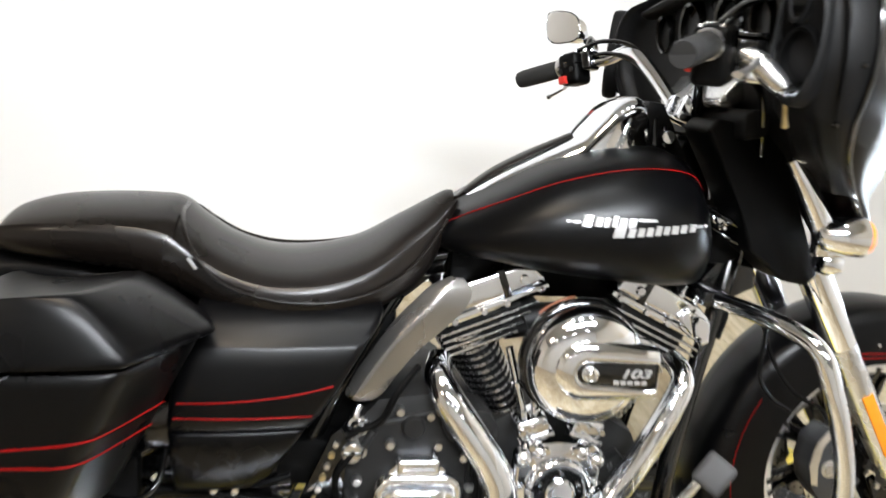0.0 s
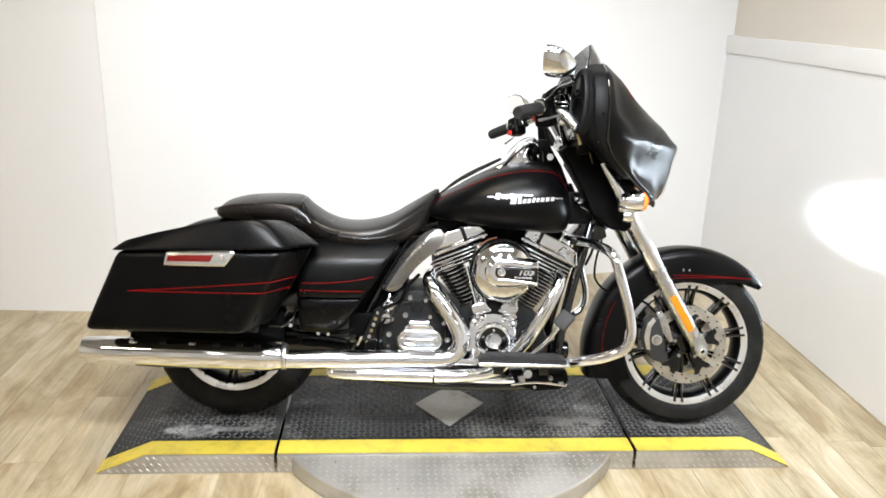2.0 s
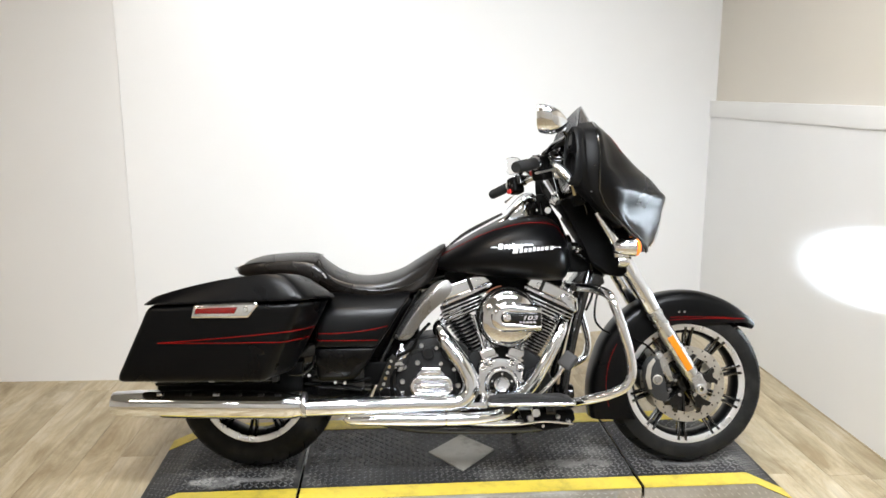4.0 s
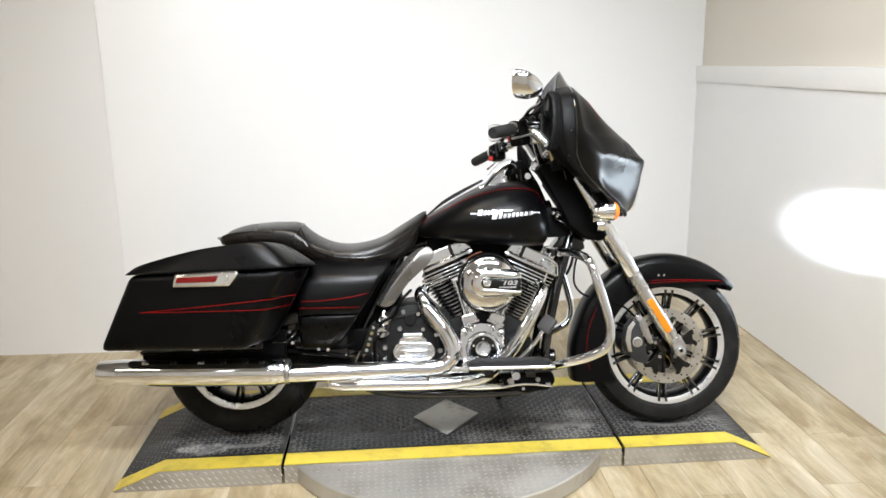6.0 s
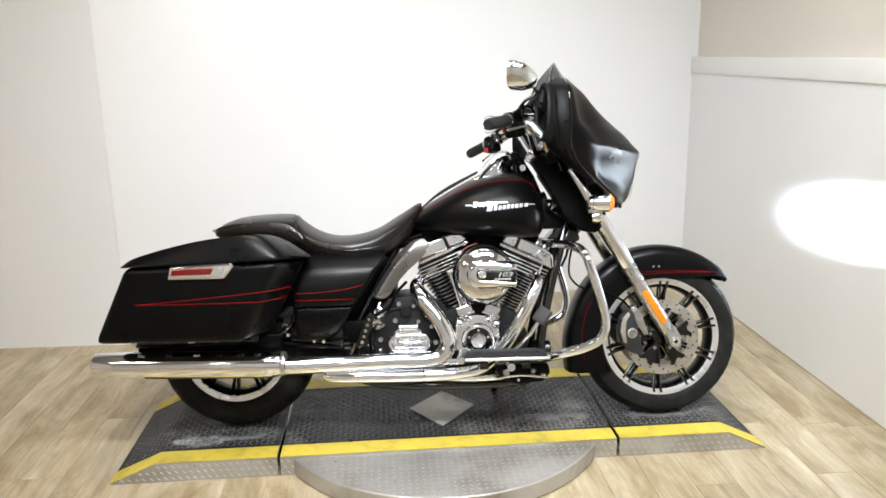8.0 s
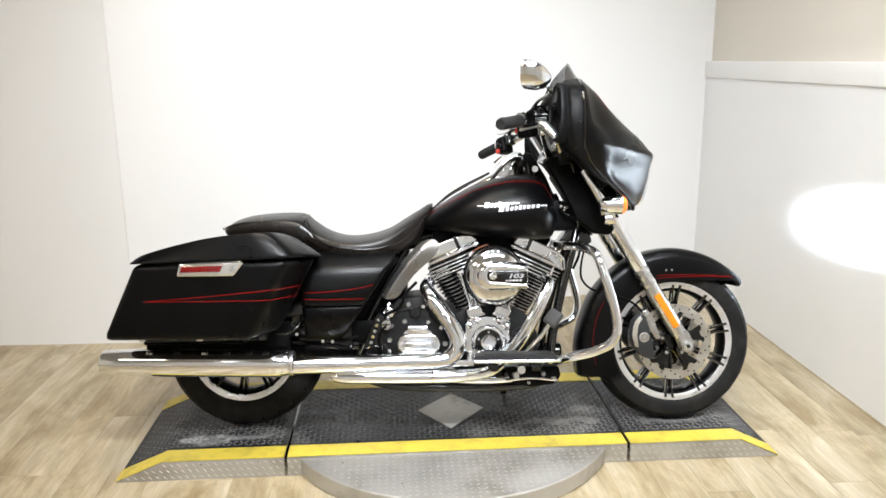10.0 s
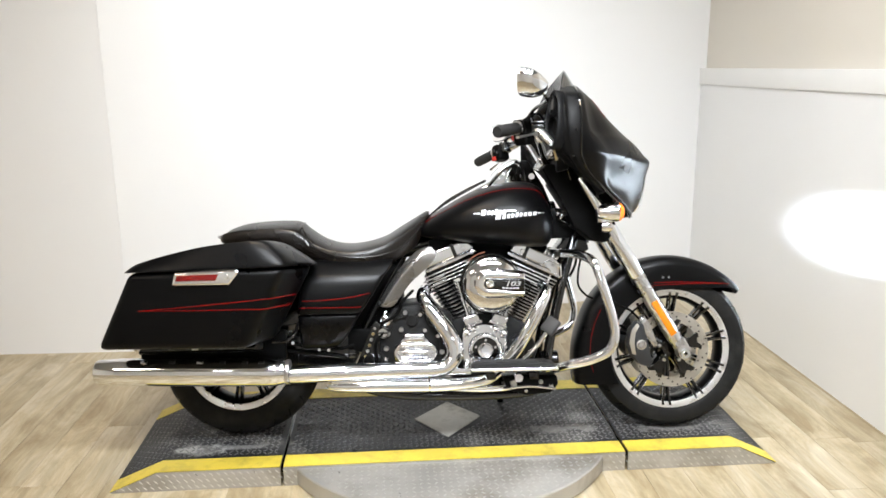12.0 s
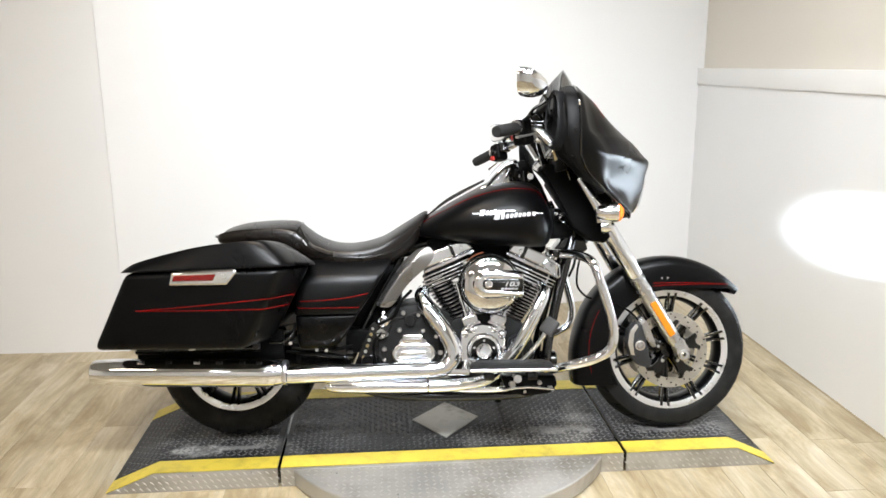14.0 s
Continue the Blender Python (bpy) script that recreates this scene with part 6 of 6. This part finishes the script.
P("filler_plug", lathe([(0, -0.190), (0.016, -0.190), (0.020, -0.186), (0.022, -0.176), (0.022, -0.15)], (-0.273, 0, 0.406), "y", 24), SATIN, "slotted metal filler plug")
P("plug_slot", box(-0.289, -0.255, -0.1925, -0.187, 0.4035, 0.4085, 0.0005, None), GLOSS)
knob = P("regulator_knob", lathe([(0, -0.182), (0.010, -0.182), (0.014, -0.178), (0.015, -0.170), (0.020, -0.168), (0.022, -0.160), (0.020, -0.150), (0.016, -0.145), (0.016, -0.09)],
                                 (-0.264, 0, 0.448), "y", 8), CHROME, "chrome adjuster knob", sharp=20)
P("knob_stem", tube([(-0.264, -0.16, 0.448), (-0.268, -0.160, 0.470), (-0.262, -0.155, 0.482)], 0.009, 10, 3), CHROME, "", knob)
for x0, z0, x1, z1 in ((-0.262, 0.39, -0.235, 0.44), (-0.225, 0.455, -0.12, 0.478), (-0.06, 0.43, -0.055, 0.30), (-0.285, 0.33, -0.25, 0.26)):
    P("case_rib", tube([(x0, -0.166, z0), (x1, -0.166, z1)], 0.007, 8, 1), WRINKLE)
P("case_boss", lathe([(0, -0.190), (0.026, -0.190), (0.030, -0.184), (0.031, -0.16)], (-0.082, 0, 0.455), "y", 28), WRINKLE)
P("case_boss", lathe([(0, -0.182), (0.018, -0.182), (0.021, -0.178), (0.022, -0.16)], (-0.165, 0, 0.45), "y", 24), WRINKLE)
brk = P("frame_bracket", plate([(-0.31, 0.44), (-0.295, 0.452), (-0.282, 0.43), (-0.285, 0.30), (-0.30, 0.255), (-0.36, 0.255), (-0.375, 0.285)], -0.185, -0.165, 0.004), GLOSS, "black frame bracket with bolts")
for k in range(6):
    P("bracket_bolt", lathe([(0, -0.193), (0.005, -0.193), (0.0065, -0.190), (0.0065, -0.183)], (-0.302 - 0.007 * k, 0, 0.424 - 0.021 * k), "y", 10), BRASS if k % 2 else SATIN, "", brk)
P("pivot_cap", lathe([(0, -0.200), (0.018, -0.200), (0.021, -0.194), (0.021, -0.18)], (-0.325, 0, 0.305), "y", 24), PLASTIC, "", brk)
P("oil_filter", lathe([(0, 0.40), (0.032, 0.40), (0.036, 0.395), (0.036, 0.33)], (0, -0.02, 0.27), "x", 24), GLOSS)
P("crossover_pipe", tube([(-0.10, -0.17, 0.20), (0.05, -0.19, 0.195), (0.20, -0.20, 0.20), (0.29, -0.18, 0.215)], [0.010, 0.014, 0.013, 0.010], 12, 4), CHROME)
linkage = P("brake_linkage", plate([(0.150, 0.268), (0.345, 0.268), (0.352, 0.235), (0.325, 0.205), (0.240, 0.196), (0.175, 0.215)], -0.335, -0.262, 0.010, seg=3), PLASTIC, "black brake linkage under the floorboard")
for x, z, r in ((0.192, 0.243, 0.013), (0.235, 0.215, 0.007), (0.288, 0.245, 0.008), (0.325, 0.228, 0.009)):
    P("linkage_bolt", lathe([(0, -0.348), (r * 0.8, -0.348), (r, -0.343), (r, -0.330)], (x, 0, z), "y", 14), SATIN, "", linkage)
P("linkage_rod", tube([(0.155, -0.345, 0.222), (0.24, -0.348, 0.232), (0.34, -0.345, 0.222)], 0.005, 8, 3), CHROME, "", linkage)
P("belly_bracket", box(0.16, 0.34, -0.20, 0.10, 0.185, 0.225, 0.01), GLOSS)
for pts in ([(-0.16, -0.16, 0.56), (-0.20, -0.19, 0.52), (-0.225, -0.19, 0.47), (-0.28, -0.185, 0.44)], [(-0.27, -0.185, 0.41), (-0.30, -0.19, 0.36), (-0.29, -0.19, 0.28)]):
    P("hose", tube(pts, 0.006, 8, 5), PLASTIC)
P("intake_clip", tube([(0.129 + 0.118 * math.cos(a), -0.176, 0.583 + 0.118 * math.sin(a)) for a in (1.75, 1.95, 2.15, 2.35)], 0.0026, 8, 4), WIRE, "dull orange wire sleeve")

# ---- pieces of the platform, the turntable and the floor ----


def lugs(spots, length, width, height):
    """Lozenge-shaped treads: rows of x, y, z, turn, and the two axes of the face they stand on."""
    verts, faces = [], []
    for o, turn, ua, va in spots:
        o, ua, va = np.array(o), np.array(ua), np.array(va)
        na = np.cross(ua, va)
        c, s = math.cos(turn), math.sin(turn)
        a, b = c * ua + s * va, -s * ua + c * va
        k = len(verts)
        for p in (-length * a, -width * b, length * a, width * b, -length * 0.45 * a + height * na, length * 0.45 * a + height * na):
            verts.append(tuple(o + p))
        faces += [(k, k + 1, k + 4), (k + 1, k + 5, k + 4), (k + 1, k + 2, k + 5), (k + 2, k + 3, k + 5), (k + 3, k + 4, k + 5), (k + 3, k, k + 4)]
    me = bpy.data.meshes.new("tread_pattern")
    me.from_pydata(verts, [], faces)
    return me


def lug_object(spots, mat, parent, size=(0.0125, 0.0036, 0.0022)):
    me = lugs(spots, *size)
    me.materials.append(mat)
    ob = new("tread_pattern", me)
    ob.parent = parent
    tagged(ob, kind="stuff")
    return ob


def profile_height(x):
    for span in SPANS:
        if span[0][0] <= x <= span[-1][0]:
            return float(np.interp(x, [p[0] for p in span], [p[1] for p in span])), span
    return None, None


spots = []
step = 0.021
for i in range(int((1.185 + 1.27) / step)):
    for j in range(int(0.68 / step)):
        x, y = -1.262 + step * i, -0.322 + step * j
        z, span = profile_height(x)
        if z is None or min(abs(x - p[0]) for s in SPANS for p in (s[0], s[-1])) < 0.012 or z < 0.01:
            continue
        if abs(x + 0.035) / 0.15 + abs(y - 0.01) / 0.175 < 1:
            continue
        if not (Y0 + 0.095 < y < Y1 - 0.105):
            continue
        slope = 0.415 if x < -1.10 else -0.47 if x > 1.034 else 0.0
        ua = np.array((1, 0, slope)) / math.hypot(1, slope)
        spots.append(((x, y, z), radians(45 if (i + j) % 2 else -45), ua, (0, 1, 0)))
lug_object(spots, LUG, platform)

spots = []
step = 0.026
for i in range(int(2.42 / step)):
    for j in range(3):
        x = -1.25 + step * i
        z = 0.013 + step * j * 0.9
        top, span = profile_height(x)
        if top is None or z > top - 0.008:
            continue
        if -0.58 < x < 0.52:
            continue
        spots.append(((x + 0.013 * (j % 2), Y0, z), radians(-42), (1, 0, 0), (0, 0, 1)))
lug_object(spots, ALU_LUG, platform, (0.0105, 0.0026, 0.0018))
spots = []
for i in range(52):
    for j in range(15):
        x, y = -0.64 + step * i, -0.345 - step * j
        if math.hypot(x, y) > 0.637:
            continue
        spots.append(((x, y, 0.066), radians(45 if (i + j) % 2 else -45), (1, 0, 0), (0, 1, 0)))
lug_object(spots, ALU_LUG, turntable, (0.0105, 0.0028, 0.0016))

floor = thing("floor", box(-4.4, 2.1, -5.3, 2.2, -0.12, -0.0025), PLANK_GAP, "light oak plank floor", "floor", "structure")
PW, PL = 0.152, 1.22
rng = random.Random(4)
shared = finish(box(-PW / 2 + 0.0008, PW / 2 - 0.0008, -PL / 2 + 0.0008, PL / 2 - 0.0008, -0.0024, 0.0, 0.0), "plank", PLANK)
rest = bmesh.new()
for i in range(43):
    x = -4.35 + PW * (i + 0.5)
    off = rng.random() * PL
    for j in range(8):
        y = -5.5 + off + PL * j
        if x < 1.85 and -1.6 < y < 2.4 and x > -3.1:
            o = new("plank", shared)
            o.parent = floor
            o.matrix_basis = Matrix.Translation((x, y, 0))
        elif y < 2.4:
            rest = box(x - PW / 2 + 0.0008, x + PW / 2 - 0.0008, max(-5.3, y - PL / 2 + 0.0008), y + PL / 2 - 0.0008, -0.0024, 0.0, bm=rest)
o = part("planks", rest, PLANK, floor)
tagged(o, kind="stuff")
